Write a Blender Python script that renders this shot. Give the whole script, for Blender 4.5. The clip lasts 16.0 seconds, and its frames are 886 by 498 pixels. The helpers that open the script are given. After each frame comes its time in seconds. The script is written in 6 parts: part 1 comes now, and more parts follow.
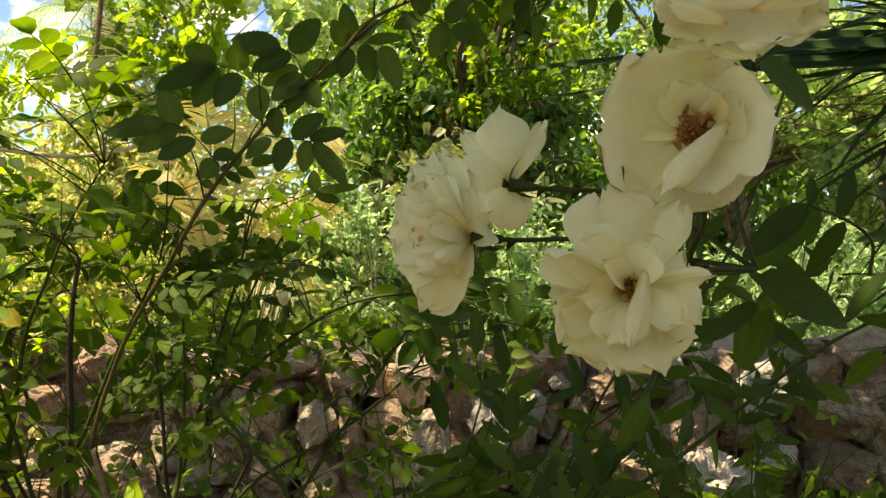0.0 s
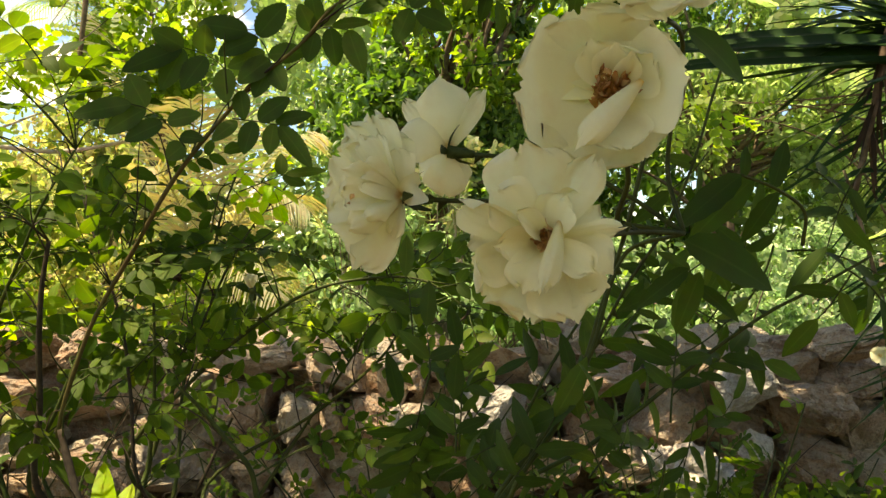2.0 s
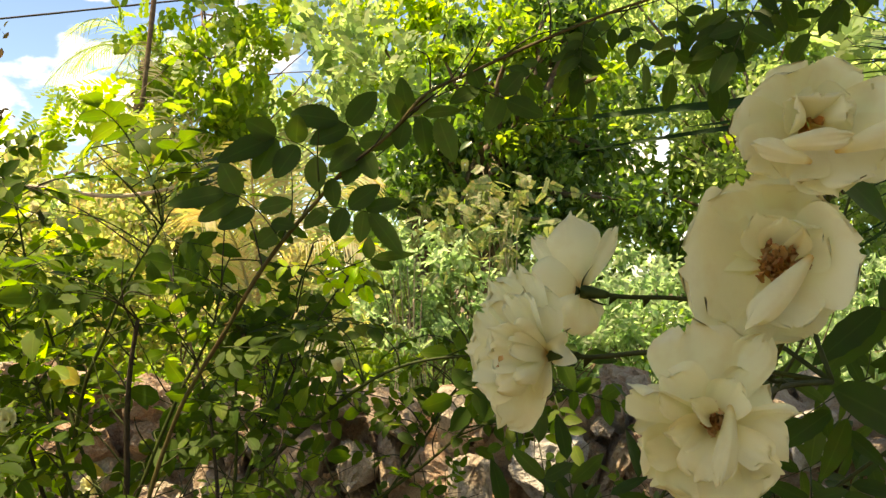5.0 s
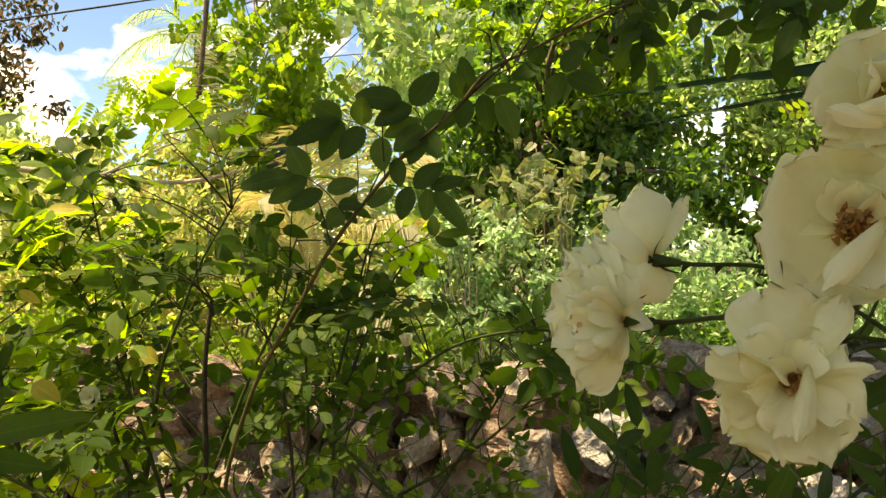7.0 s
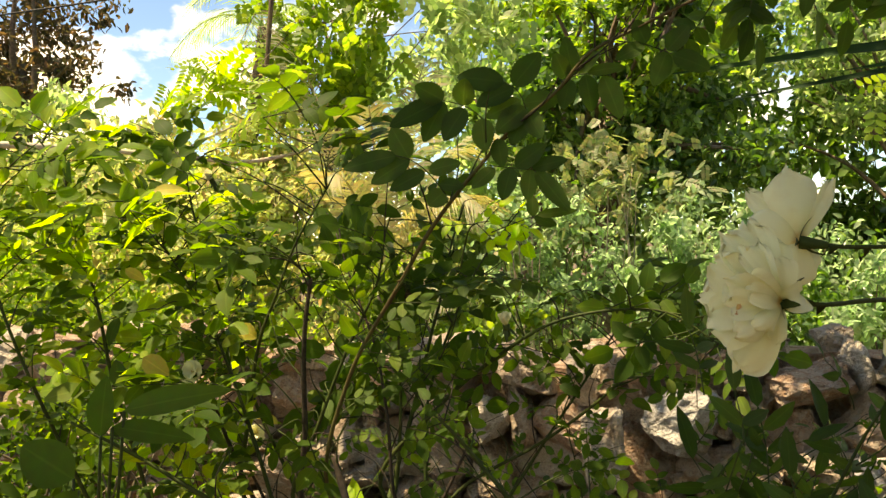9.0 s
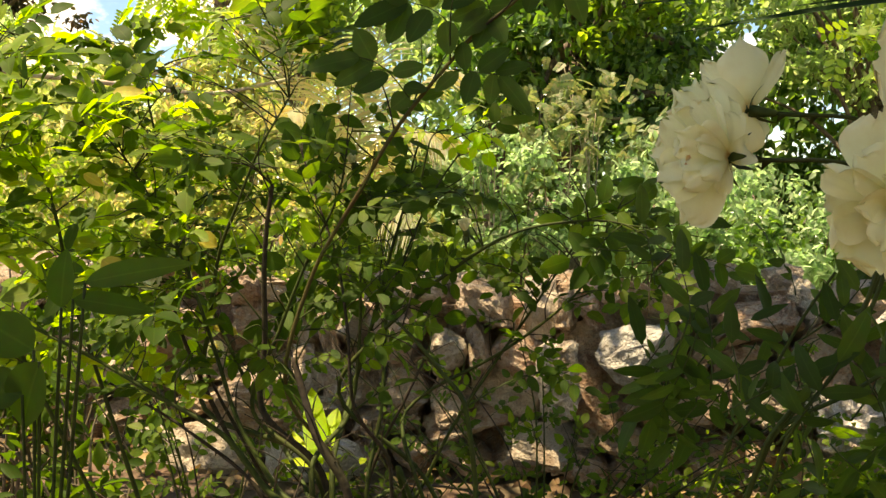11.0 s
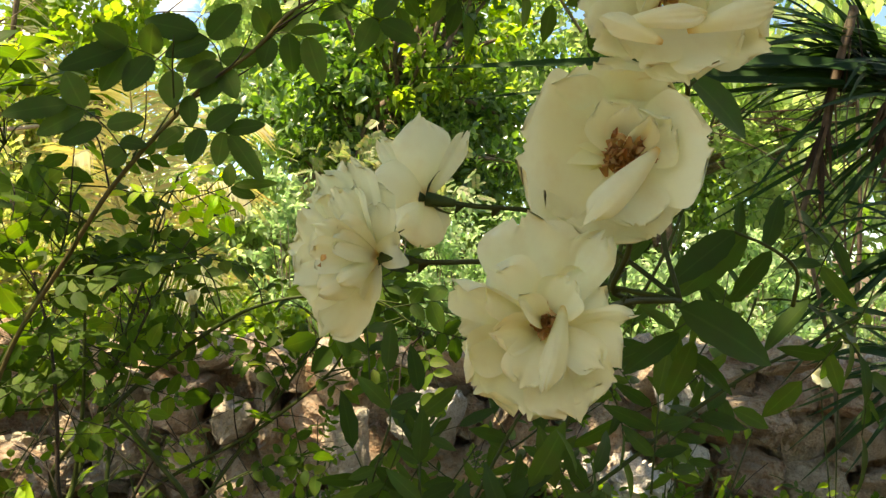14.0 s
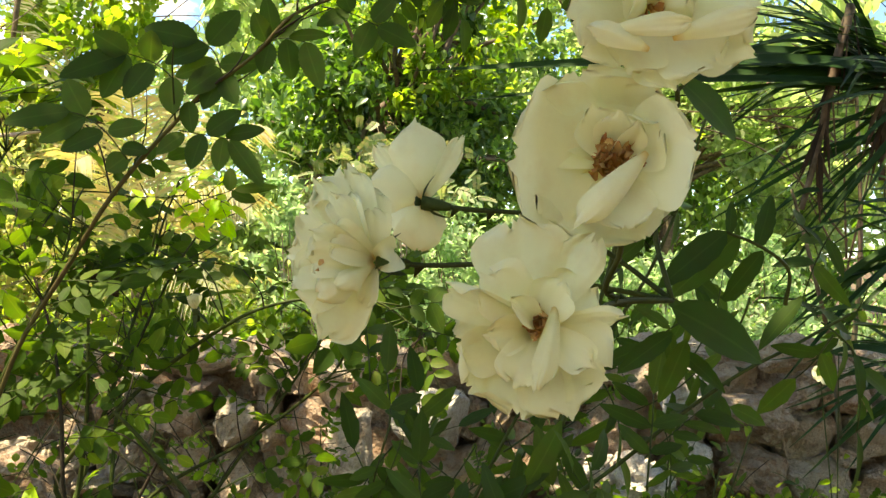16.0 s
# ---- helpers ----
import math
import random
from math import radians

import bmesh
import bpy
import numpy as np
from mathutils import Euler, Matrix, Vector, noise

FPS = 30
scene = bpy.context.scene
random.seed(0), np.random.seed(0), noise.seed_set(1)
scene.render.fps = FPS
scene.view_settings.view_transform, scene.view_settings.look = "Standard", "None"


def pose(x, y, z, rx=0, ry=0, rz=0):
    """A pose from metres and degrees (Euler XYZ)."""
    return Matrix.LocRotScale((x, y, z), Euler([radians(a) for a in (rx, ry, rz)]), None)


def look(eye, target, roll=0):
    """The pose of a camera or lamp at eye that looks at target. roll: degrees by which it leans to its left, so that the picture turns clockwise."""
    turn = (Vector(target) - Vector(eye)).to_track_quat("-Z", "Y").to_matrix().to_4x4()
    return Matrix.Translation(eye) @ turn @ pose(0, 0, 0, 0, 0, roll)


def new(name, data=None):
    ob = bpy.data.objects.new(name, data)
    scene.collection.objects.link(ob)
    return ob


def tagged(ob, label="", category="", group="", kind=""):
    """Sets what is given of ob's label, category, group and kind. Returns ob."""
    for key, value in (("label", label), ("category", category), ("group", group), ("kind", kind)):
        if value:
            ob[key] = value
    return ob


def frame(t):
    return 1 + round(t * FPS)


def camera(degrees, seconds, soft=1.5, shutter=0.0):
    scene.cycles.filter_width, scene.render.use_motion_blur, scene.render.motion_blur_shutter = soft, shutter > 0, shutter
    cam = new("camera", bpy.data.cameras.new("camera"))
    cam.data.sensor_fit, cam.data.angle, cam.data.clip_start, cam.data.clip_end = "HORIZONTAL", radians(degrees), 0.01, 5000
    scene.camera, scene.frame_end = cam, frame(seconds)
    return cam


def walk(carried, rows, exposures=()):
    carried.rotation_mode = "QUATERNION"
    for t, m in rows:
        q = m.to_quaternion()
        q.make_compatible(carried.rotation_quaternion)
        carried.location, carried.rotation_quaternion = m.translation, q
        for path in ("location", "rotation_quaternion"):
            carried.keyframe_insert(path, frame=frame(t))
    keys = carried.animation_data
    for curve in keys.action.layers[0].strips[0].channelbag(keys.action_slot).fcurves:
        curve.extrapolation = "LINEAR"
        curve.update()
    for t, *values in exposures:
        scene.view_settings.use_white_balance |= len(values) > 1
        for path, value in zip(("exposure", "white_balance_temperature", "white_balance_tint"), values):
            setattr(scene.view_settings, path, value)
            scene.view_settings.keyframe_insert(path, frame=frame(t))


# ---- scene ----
EYE = 1.35
cam = camera(54.9, 16.0, soft=1.45)
# seconds, place from the first eye, yaw, pitch, roll
ROWS = [
    (0.0, 0.0000, 0.0000, 0.0000, 0.00, 0.00, -0.00),
    (0.5, 0.0162, 0.0050, -0.0158, -0.82, -0.29, 0.30),
    (1.0, 0.0215, 0.0098, -0.0216, -1.88, -0.75, 0.78),
    (1.5, 0.0266, 0.0066, -0.0373, -2.22, -0.45, 0.75),
    (2.0, 0.0366, -0.0157, -0.0268, -0.69, 0.11, 0.29),
    (2.5, 0.0397, -0.0106, -0.0237, 0.80, 0.54, -0.04),
    (3.0, 0.0368, -0.0085, -0.0180, 1.24, 0.93, -0.07),
    (3.5, 0.0255, -0.0070, 0.0040, 1.65, 1.16, 0.07),
    (4.0, 0.0065, -0.0053, 0.0044, 1.85, 2.01, -0.22),
    (4.2, -0.0016, -0.0099, 0.0214, 1.82, 2.09, -0.07),
    (6.3, -0.0437, -0.0131, 0.0644, 4.32, 1.78, -0.66),
    (6.5, -0.0392, -0.0219, 0.0574, 4.79, 1.56, -0.99),
    (7.0, -0.0430, -0.0360, 0.0491, 5.89, 0.71, -0.92),
    (7.5, -0.0610, -0.0431, 0.0481, 6.71, 0.08, -0.62),
    (8.0, -0.0857, -0.0488, 0.0596, 7.89, -0.22, -0.51),
    (8.5, -0.1043, -0.0525, 0.0624, 9.15, -0.35, -0.81),
    (8.7, -0.1069, -0.0558, 0.0606, 9.57, -0.43, -0.89),
    (10.8, -0.1151, -0.0831, -0.0109, 7.79, -4.11, 0.13),
    (11.0, -0.1056, -0.0787, -0.0140, 7.03, -4.21, 0.43),
    (11.5, -0.0815, -0.0619, -0.0248, 4.77, -4.37, 0.90),
    (12.0, -0.0644, -0.0503, -0.0370, 2.62, -4.32, 1.51),
    (12.5, -0.0368, -0.0362, -0.0516, 0.29, -3.84, 1.76),
    (13.0, -0.0108, 0.0054, -0.0296, -2.24, -2.79, 2.23),
    (13.5, 0.0191, 0.0133, -0.0211, -3.79, -1.03, 2.34),
    (14.0, 0.0129, 0.0428, 0.0167, -4.75, -0.37, 2.33),
    (14.5, 0.0314, 0.0235, 0.0104, -4.95, -0.37, 0.94),
    (15.0, 0.0345, 0.0336, 0.0312, -5.23, -1.39, 0.34),
    (15.5, 0.0258, 0.0231, 0.0021, -5.03, -0.83, 0.72),
    (16.0, 0.0158, 0.0319, 0.0185, -4.62, -0.33, 1.75),
]


def aim(x, y, z, yaw, pitch, roll):
    return Matrix.Translation((x, y, z)) @ pose(0, 0, 0, 0, 0, yaw) @ pose(0, 0, 0, 90 + pitch) @ pose(0, 0, 0, 0, 0, roll)


walk(cam, [(t, aim(x, y, z + EYE, yaw, pitch, roll)) for t, x, y, z, yaw, pitch, roll in ROWS], exposures=[(0.0, 1.24, 10300, 7), (1.0, 1.36, 10300, 7), (3.0, 1.33, 10500, 8), (4.0, 1.38, 10700, 11), (8.0, 1.27, 10600, 9), (12.0, 1.34, 10200, 9), (13.0, 1.54, 10000, 6), (13.5, 1.60, 9800, 5), (15.0, 1.64, 9600, 5), (16.0, 1.82, 9400, 4)])

# ---------------------------------------------------------------- light
SUN_TO = Vector((-0.30, -0.08, 0.94)).normalized()
sun = new("sun", bpy.data.lights.new("sun", "SUN"))
sun.data.energy, sun.data.angle, sun.data.color = 5.0, radians(0.5), (1.0, 0.95, 0.86)
sun.matrix_world = look((-4, 4, 12), Vector((-4, 4, 12)) - SUN_TO)

world = bpy.data.worlds.new("sky")
scene.world = world
world.use_nodes = True
wt = world.node_tree
wt.nodes.clear()
w_out = wt.nodes.new("ShaderNodeOutputWorld")
w_sky = wt.nodes.new("ShaderNodeTexSky")
w_sky.sky_type, w_sky.sun_disc = "NISHITA", False
w_sky.sun_elevation = math.asin(SUN_TO.z)
w_sky.sun_rotation = math.atan2(SUN_TO.x, SUN_TO.y)
w_sky.air_density, w_sky.dust_density, w_sky.ozone_density = 0.85, 0.1, 3.0
w_bg = wt.nodes.new("ShaderNodeBackground")
w_bg.inputs[1].default_value = 0.105
w_cloud = wt.nodes.new("ShaderNodeBackground")
w_cloud.inputs[0].default_value = (1.0, 0.98, 0.95, 1)
w_cloud.inputs[1].default_value = 1.1
w_tc = wt.nodes.new("ShaderNodeTexCoord")
w_map = wt.nodes.new("ShaderNodeMapping")
w_map.inputs["Location"].default_value = (2.35, 0.6, 1.4)
w_map.inputs["Scale"].default_value = (1.0, 1.0, 1.7)
w_noise = wt.nodes.new("ShaderNodeTexNoise")
w_noise.inputs["Scale"].default_value, w_noise.inputs["Detail"].default_value = 3.2, 8
w_noise.inputs["Roughness"].default_value = 0.52
w_ramp = wt.nodes.new("ShaderNodeValToRGB")
w_ramp.color_ramp.elements[0].position, w_ramp.color_ramp.elements[1].position = 0.55, 0.61
w_mix = wt.nodes.new("ShaderNodeMixShader")
wt.links.new(w_tc.outputs["Generated"], w_map.inputs[0])
wt.links.new(w_map.outputs[0], w_noise.inputs[0])
wt.links.new(w_noise.outputs[0], w_ramp.inputs[0])
wt.links.new(w_ramp.outputs[0], w_mix.inputs[0])
w_tint = wt.nodes.new("ShaderNodeMix")
w_tint.data_type, w_tint.blend_type = "RGBA", "MULTIPLY"
w_tint.inputs[0].default_value, w_tint.inputs[7].default_value = 1.0, (0.80, 0.96, 1.17, 1)
wt.links.new(w_sky.outputs[0], w_tint.inputs[6])
wt.links.new(w_tint.outputs[2], w_bg.inputs[0])
wt.links.new(w_bg.outputs[0], w_mix.inputs[1])
wt.links.new(w_cloud.outputs[0], w_mix.inputs[2])
wt.links.new(w_mix.outputs[0], w_out.inputs[0])


# ---------------------------------------------------------------- materials
def tree_of(name):
    m = bpy.data.materials.new(name)
    m.use_nodes = True
    t = m.node_tree
    t.nodes.clear()
    return m, t, t.nodes.new("ShaderNodeOutputMaterial")


def ramp_node(t, stops):
    r = t.nodes.new("ShaderNodeValToRGB")
    els = r.color_ramp.elements
    while len(els) < len(stops):
        els.new(0.5)
    for e, (p, c) in zip(els, stops):
        e.position, e.color = p, (*c, 1)
    return r


def noise_node(t, scale, detail=4, rough=0.55, coords="Object"):
    tc = t.nodes.new("ShaderNodeTexCoord")
    n = t.nodes.new("ShaderNodeTexNoise")
    n.inputs["Scale"].default_value, n.inputs["Detail"].default_value, n.inputs["Roughness"].default_value = scale, detail, rough
    t.links.new(tc.outputs[coords], n.inputs[0])
    return n


def mixed(t, fac, a, b, mode="MIX"):
    n = t.nodes.new("ShaderNodeMix")
    n.data_type, n.blend_type = "RGBA", mode
    for value, socket in ((fac, n.inputs[0]), (a, n.inputs[6]), (b, n.inputs[7])):
        if isinstance(value, (int, float)):
            socket.default_value = value
        elif isinstance(value, tuple):
            socket.default_value = (*value, 1)
        else:
            t.links.new(value, socket)
    return n.outputs[2]


def bump_node(t, height, strength, distance):
    b = t.nodes.new("ShaderNodeBump")
    b.inputs["Strength"].default_value, b.inputs["Distance"].default_value = strength, distance
    t.links.new(height, b.inputs["Height"])
    return b.outputs[0]


def leaf_material(name, stops, through_tint, thin=0.42, rough=0.5, spots=0.25, scale=60.0, spec=0.22):
    """Leaf blade: gloss and colour above, and light that comes through the blade."""
    m, t, out = tree_of(name)
    geo, info = t.nodes.new("ShaderNodeNewGeometry"), t.nodes.new("ShaderNodeObjectInfo")
    add = t.nodes.new("ShaderNodeMath")
    add.operation = "ADD"
    t.links.new(geo.outputs["Random Per Island"], add.inputs[0])
    t.links.new(info.outputs["Random"], add.inputs[1])
    fract = t.nodes.new("ShaderNodeMath")
    fract.operation = "FRACT"
    t.links.new(add.outputs[0], fract.inputs[0])
    ramp = ramp_node(t, stops)
    t.links.new(fract.outputs[0], ramp.inputs[0])
    n = noise_node(t, scale, 3)
    att = t.nodes.new("ShaderNodeAttribute")
    att.attribute_name = "rib"
    ribs = ramp_node(t, [(0.0, (0, 0, 0)), (0.90, (0.04, 0.04, 0.04)), (0.98, (0.5, 0.5, 0.5))])
    t.links.new(att.outputs["Fac"], ribs.inputs[0])
    pale = mixed(t, 1.0, ramp.outputs[0], (1.6, 1.5, 1.6), "MULTIPLY")
    toned = mixed(t, ribs.outputs[0], ramp.outputs[0], pale)
    spot = mixed(t, spots, toned, n.outputs["Color"], "OVERLAY")
    p = t.nodes.new("ShaderNodeBsdfPrincipled")
    t.links.new(spot, p.inputs["Base Color"])
    p.inputs["Roughness"].default_value = rough
    p.inputs["Specular IOR Level"].default_value = spec
    t.links.new(bump_node(t, n.outputs[0], 0.25, 0.002), p.inputs["Normal"])
    tr = t.nodes.new("ShaderNodeBsdfTranslucent")
    lit = mixed(t, 1.0, spot, through_tint, "MULTIPLY")
    gain = t.nodes.new("ShaderNodeVectorMath")
    gain.operation = "SCALE"
    gain.inputs["Scale"].default_value = 3.4
    t.links.new(lit, gain.inputs[0])
    t.links.new(gain.outputs[0], tr.inputs[0])
    mix = t.nodes.new("ShaderNodeMixShader")
    mix.inputs[0].default_value = thin
    t.links.new(p.outputs[0], mix.inputs[1])
    t.links.new(tr.outputs[0], mix.inputs[2])
    t.links.new(mix.outputs[0], out.inputs[0])
    return m


def bark_material(name, dark, pale, scale=40.0, rough=0.8, relief=0.004):
    m, t, out = tree_of(name)
    n = noise_node(t, scale, 6, 0.65)
    big = noise_node(t, scale * 0.12, 3)
    ramp = ramp_node(t, [(0.3, dark), (0.7, pale)])
    t.links.new(n.outputs[0], ramp.inputs[0])
    p = t.nodes.new("ShaderNodeBsdfPrincipled")
    t.links.new(mixed(t, 0.35, ramp.outputs[0], big.outputs["Color"], "OVERLAY"), p.inputs["Base Color"])
    p.inputs["Roughness"].default_value, p.inputs["Specular IOR Level"].default_value = rough, 0.18
    t.links.new(bump_node(t, n.outputs[0], 0.6, relief), p.inputs["Normal"])
    t.links.new(p.outputs[0], out.inputs[0])
    return m


def stone_material(name, stops, lichen):
    m, t, out = tree_of(name)
    info = t.nodes.new("ShaderNodeObjectInfo")
    ramp = ramp_node(t, stops)
    t.links.new(info.outputs["Random"], ramp.inputs[0])
    geo = t.nodes.new("ShaderNodeNewGeometry")
    fine, mid, big = noise_node(t, 130, 8, 0.7), noise_node(t, 26, 6, 0.6), noise_node(t, 7, 4, 0.55)
    for n in (fine, mid, big):
        t.links.new(geo.outputs["Position"], n.inputs[0])
    grey = ramp_node(t, [(0.46, (0, 0, 0)), (0.56, (1, 1, 1))])
    t.links.new(mid.outputs[0], grey.inputs[0])
    grit = ramp_node(t, [(0.30, (0.22, 0.18, 0.15)), (0.46, (0.85, 0.83, 0.8)), (0.7, (1.25, 1.22, 1.18))])
    t.links.new(fine.outputs[0], grit.inputs[0])
    c = mixed(t, 0.8, ramp.outputs[0], grit.outputs[0], "MULTIPLY")
    fac = t.nodes.new("ShaderNodeMath")
    fac.operation = "MULTIPLY"
    fac.inputs[1].default_value = 0.45
    t.links.new(grey.outputs[0], fac.inputs[0])
    c = mixed(t, fac.outputs[0], c, lichen)
    dark = ramp_node(t, [(0.30, (0.42, 0.33, 0.26)), (0.44, (1, 1, 1))])
    t.links.new(big.outputs[0], dark.inputs[0])
    c = mixed(t, 0.8, c, dark.outputs[0], "MULTIPLY")
    vor = t.nodes.new("ShaderNodeTexVoronoi")
    vor.inputs["Scale"].default_value = 70
    t.links.new(geo.outputs["Position"], vor.inputs[0])
    p = t.nodes.new("ShaderNodeBsdfPrincipled")
    t.links.new(c, p.inputs["Base Color"])
    p.inputs["Roughness"].default_value, p.inputs["Specular IOR Level"].default_value = 0.9, 0.2
    height = mixed(t, 0.4, fine.outputs["Color"], vor.outputs["Distance"])
    height = mixed(t, 0.5, height, mid.outputs["Color"])
    t.links.new(bump_node(t, height, 1.0, 0.05), p.inputs["Normal"])
    t.links.new(p.outputs[0], out.inputs[0])
    return m


def petal_material(name, body, edge, through_tint):
    """Cream petal: thin, softly lit from behind, faint veins and a tinted claw."""
    m, t, out = tree_of(name)
    att = t.nodes.new("ShaderNodeAttribute")
    att.attribute_name = "along"
    claw = ramp_node(t, [(0.0, edge), (0.13, (body[0], body[1] * 0.98, body[2] * 0.85)), (0.5, body), (0.95, body), (1.0, (body[0] * 0.98, body[1] * 0.95, body[2] * 0.90))])
    t.links.new(att.outputs["Fac"], claw.inputs[0])
    n, vein = noise_node(t, 45, 4), noise_node(t, 320, 3)
    info = t.nodes.new("ShaderNodeObjectInfo")
    tone = ramp_node(t, [(0.0, (1.0, 0.985, 0.95)), (0.5, (1.0, 0.96, 0.9)), (1.0, (1.0, 1.0, 0.97))])
    t.links.new(info.outputs["Random"], tone.inputs[0])
    c = mixed(t, 1.0, claw.outputs[0], tone.outputs[0], "MULTIPLY")
    stain = ramp_node(t, [(0.32, (0.92, 0.84, 0.72)), (0.5, (1, 1, 1))])
    t.links.new(n.outputs[0], stain.inputs[0])
    c = mixed(t, 0.55, c, stain.outputs[0], "MULTIPLY")
    p = t.nodes.new("ShaderNodeBsdfPrincipled")
    t.links.new(c, p.inputs["Base Color"])
    p.inputs["Roughness"].default_value, p.inputs["Specular IOR Level"].default_value = 0.6, 0.25
    t.links.new(bump_node(t, vein.outputs[0], 0.12, 0.001), p.inputs["Normal"])
    tr = t.nodes.new("ShaderNodeBsdfTranslucent")
    t.links.new(mixed(t, 1.0, c, through_tint, "MULTIPLY"), tr.inputs[0])
    mix = t.nodes.new("ShaderNodeMixShader")
    mix.inputs[0].default_value = 0.42
    t.links.new(p.outputs[0], mix.inputs[1])
    t.links.new(tr.outputs[0], mix.inputs[2])
    t.links.new(mix.outputs[0], out.inputs[0])
    return m


ROSE_LEAF = leaf_material("rose_leaf", [(0.0, (0.023, 0.048, 0.008)), (0.5, (0.038, 0.075, 0.012)), (0.85, (0.060, 0.103, 0.015)), (1.0, (0.100, 0.140, 0.023))], (1.0, 1.0, 0.34), thin=0.44, rough=0.58, spec=0.11)
DARK_LEAF = leaf_material("rose_leaf_dark", [(0.0, (0.021, 0.042, 0.010)), (0.6, (0.034, 0.062, 0.013)), (1.0, (0.056, 0.088, 0.018))], (0.9, 1.0, 0.35), thin=0.34, spec=0.12)
# fresh green, lightened so that sunlight is put into the colour too
FRESH_SUNLIT_LEAF = leaf_material("fresh_sunlit_leaf", [(0.0, (0.060, 0.11, 0.020)), (0.6, (0.085, 0.14, 0.026)), (1.0, (0.13, 0.17, 0.04))], (1.0, 1.0, 0.25), thin=0.55, spec=0.12)
# brighter copy of the rose leaf: sunlight put into the colour
SUNLIT_ROSE_LEAF = leaf_material("sunlit_rose_leaf", [(0.0, (0.085, 0.15, 0.022)), (0.6, (0.13, 0.20, 0.03)), (1.0, (0.19, 0.25, 0.045))], (1.0, 1.0, 0.25), thin=0.55, spec=0.12)
# yellow-green raised so that the sunlit glow is put into the colour
SUNLIT_LIME_LEAF = leaf_material("sunlit_lime_leaf", [(0.0, (0.22, 0.34, 0.03)), (0.6, (0.30, 0.42, 0.04)), (1.0, (0.38, 0.46, 0.06))], (1.0, 1.0, 0.3), thin=0.55)
DUSTY_LEAF = leaf_material("dusty_leaf", [(0.0, (0.10, 0.145, 0.06)), (0.5, (0.155, 0.19, 0.09)), (1.0, (0.22, 0.20, 0.12))], (1.0, 1.0, 0.6), thin=0.28, scale=9)
YELLOW_LEAF = leaf_material("yellow_leaf", [(0.0, (0.52, 0.42, 0.08)), (1.0, (0.60, 0.52, 0.14))], (0.35, 0.3, 0.1), thin=0.4, scale=120)
BRIGHT_TREE = leaf_material("bright_tree_leaf", [(0.0, (0.06, 0.115, 0.02)), (0.5, (0.105, 0.175, 0.032)), (1.0, (0.18, 0.235, 0.055))], (1.0, 1.0, 0.32), thin=0.48, scale=9)
# the tree leaf above made brighter: sunlight put into its colour
LIME_LEAF = leaf_material("lime_leaf", [(0.0, (0.11, 0.19, 0.025)), (0.5, (0.17, 0.25, 0.035)), (1.0, (0.25, 0.31, 0.06))], (1.0, 1.0, 0.3), thin=0.5, scale=9)
DARK_TREE = leaf_material("dark_tree_leaf", [(0.0, (0.032, 0.074, 0.021)), (0.6, (0.070, 0.135, 0.036)), (1.0, (0.17, 0.25, 0.080))], (0.9, 1.0, 0.3), thin=0.36, rough=0.33, scale=9, spec=0.55)
PALE_TREE = leaf_material("pale_tree_leaf", [(0.0, (0.095, 0.145, 0.058)), (0.6, (0.185, 0.238, 0.108)), (1.0, (0.30, 0.35, 0.200))], (0.92, 1.0, 0.62), thin=0.5, scale=9)
COOL_SHRUB = leaf_material("cool_shrub_leaf", [(0.0, (0.095, 0.145, 0.068)), (0.6, (0.18, 0.235, 0.13)), (1.0, (0.30, 0.35, 0.235))], (0.85, 1.0, 0.74), thin=0.5, scale=9)
DRY_THICKET = leaf_material("dry_thicket_leaf", [(0.0, (0.11, 0.16, 0.05)), (0.45, (0.22, 0.26, 0.09)), (0.8, (0.34, 0.33, 0.17)), (1.0, (0.34, 0.24, 0.15))], (1.0, 1.0, 0.6), thin=0.42, scale=9)
BROWN_TREE = leaf_material("brown_tree_leaf", [(0.0, (0.03, 0.035, 0.016)), (0.6, (0.06, 0.05, 0.025)), (1.0, (0.13, 0.08, 0.045))], (1.0, 0.9, 0.5), thin=0.3, scale=9)
DRY_FROND = leaf_material("dry_frond", [(0.0, (0.40, 0.34, 0.21)), (0.5, (0.40, 0.39, 0.26)), (1.0, (0.28, 0.33, 0.18))], (0.5, 0.45, 0.2), thin=0.4, scale=12)
PALM_BLADE = leaf_material("palm_blade", [(0.0, (0.012, 0.032, 0.010)), (0.6, (0.02, 0.05, 0.014)), (1.0, (0.03, 0.058, 0.016))], (0.9, 1.0, 0.4), thin=0.12, rough=0.5, scale=14, spec=0.12)
DEAD_BLADE = leaf_material("dead_blade", [(0.0, (0.030, 0.020, 0.013)), (0.5, (0.05, 0.034, 0.021)), (1.0, (0.11, 0.075, 0.045))], (0.6, 0.5, 0.4), thin=0.2, rough=0.8, scale=30)
LITTER = leaf_material("litter_leaf", [(0.0, (0.10, 0.06, 0.03)), (0.5, (0.20, 0.13, 0.07)), (1.0, (0.34, 0.25, 0.12))], (0.6, 0.5, 0.3), thin=0.2, rough=0.8, scale=60)
GRASS = leaf_material("grass_blade", [(0.0, (0.08, 0.14, 0.05)), (0.6, (0.13, 0.19, 0.08)), (1.0, (0.22, 0.25, 0.13))], (0.9, 1.0, 0.5), thin=0.45, scale=9)
CANE = bark_material("cane_green", (0.022, 0.034, 0.008), (0.050, 0.068, 0.014), 60, 0.65, 0.001)
RED_CANE = bark_material("cane_reddish", (0.050, 0.046, 0.014), (0.105, 0.082, 0.028), 60, 0.65, 0.001)
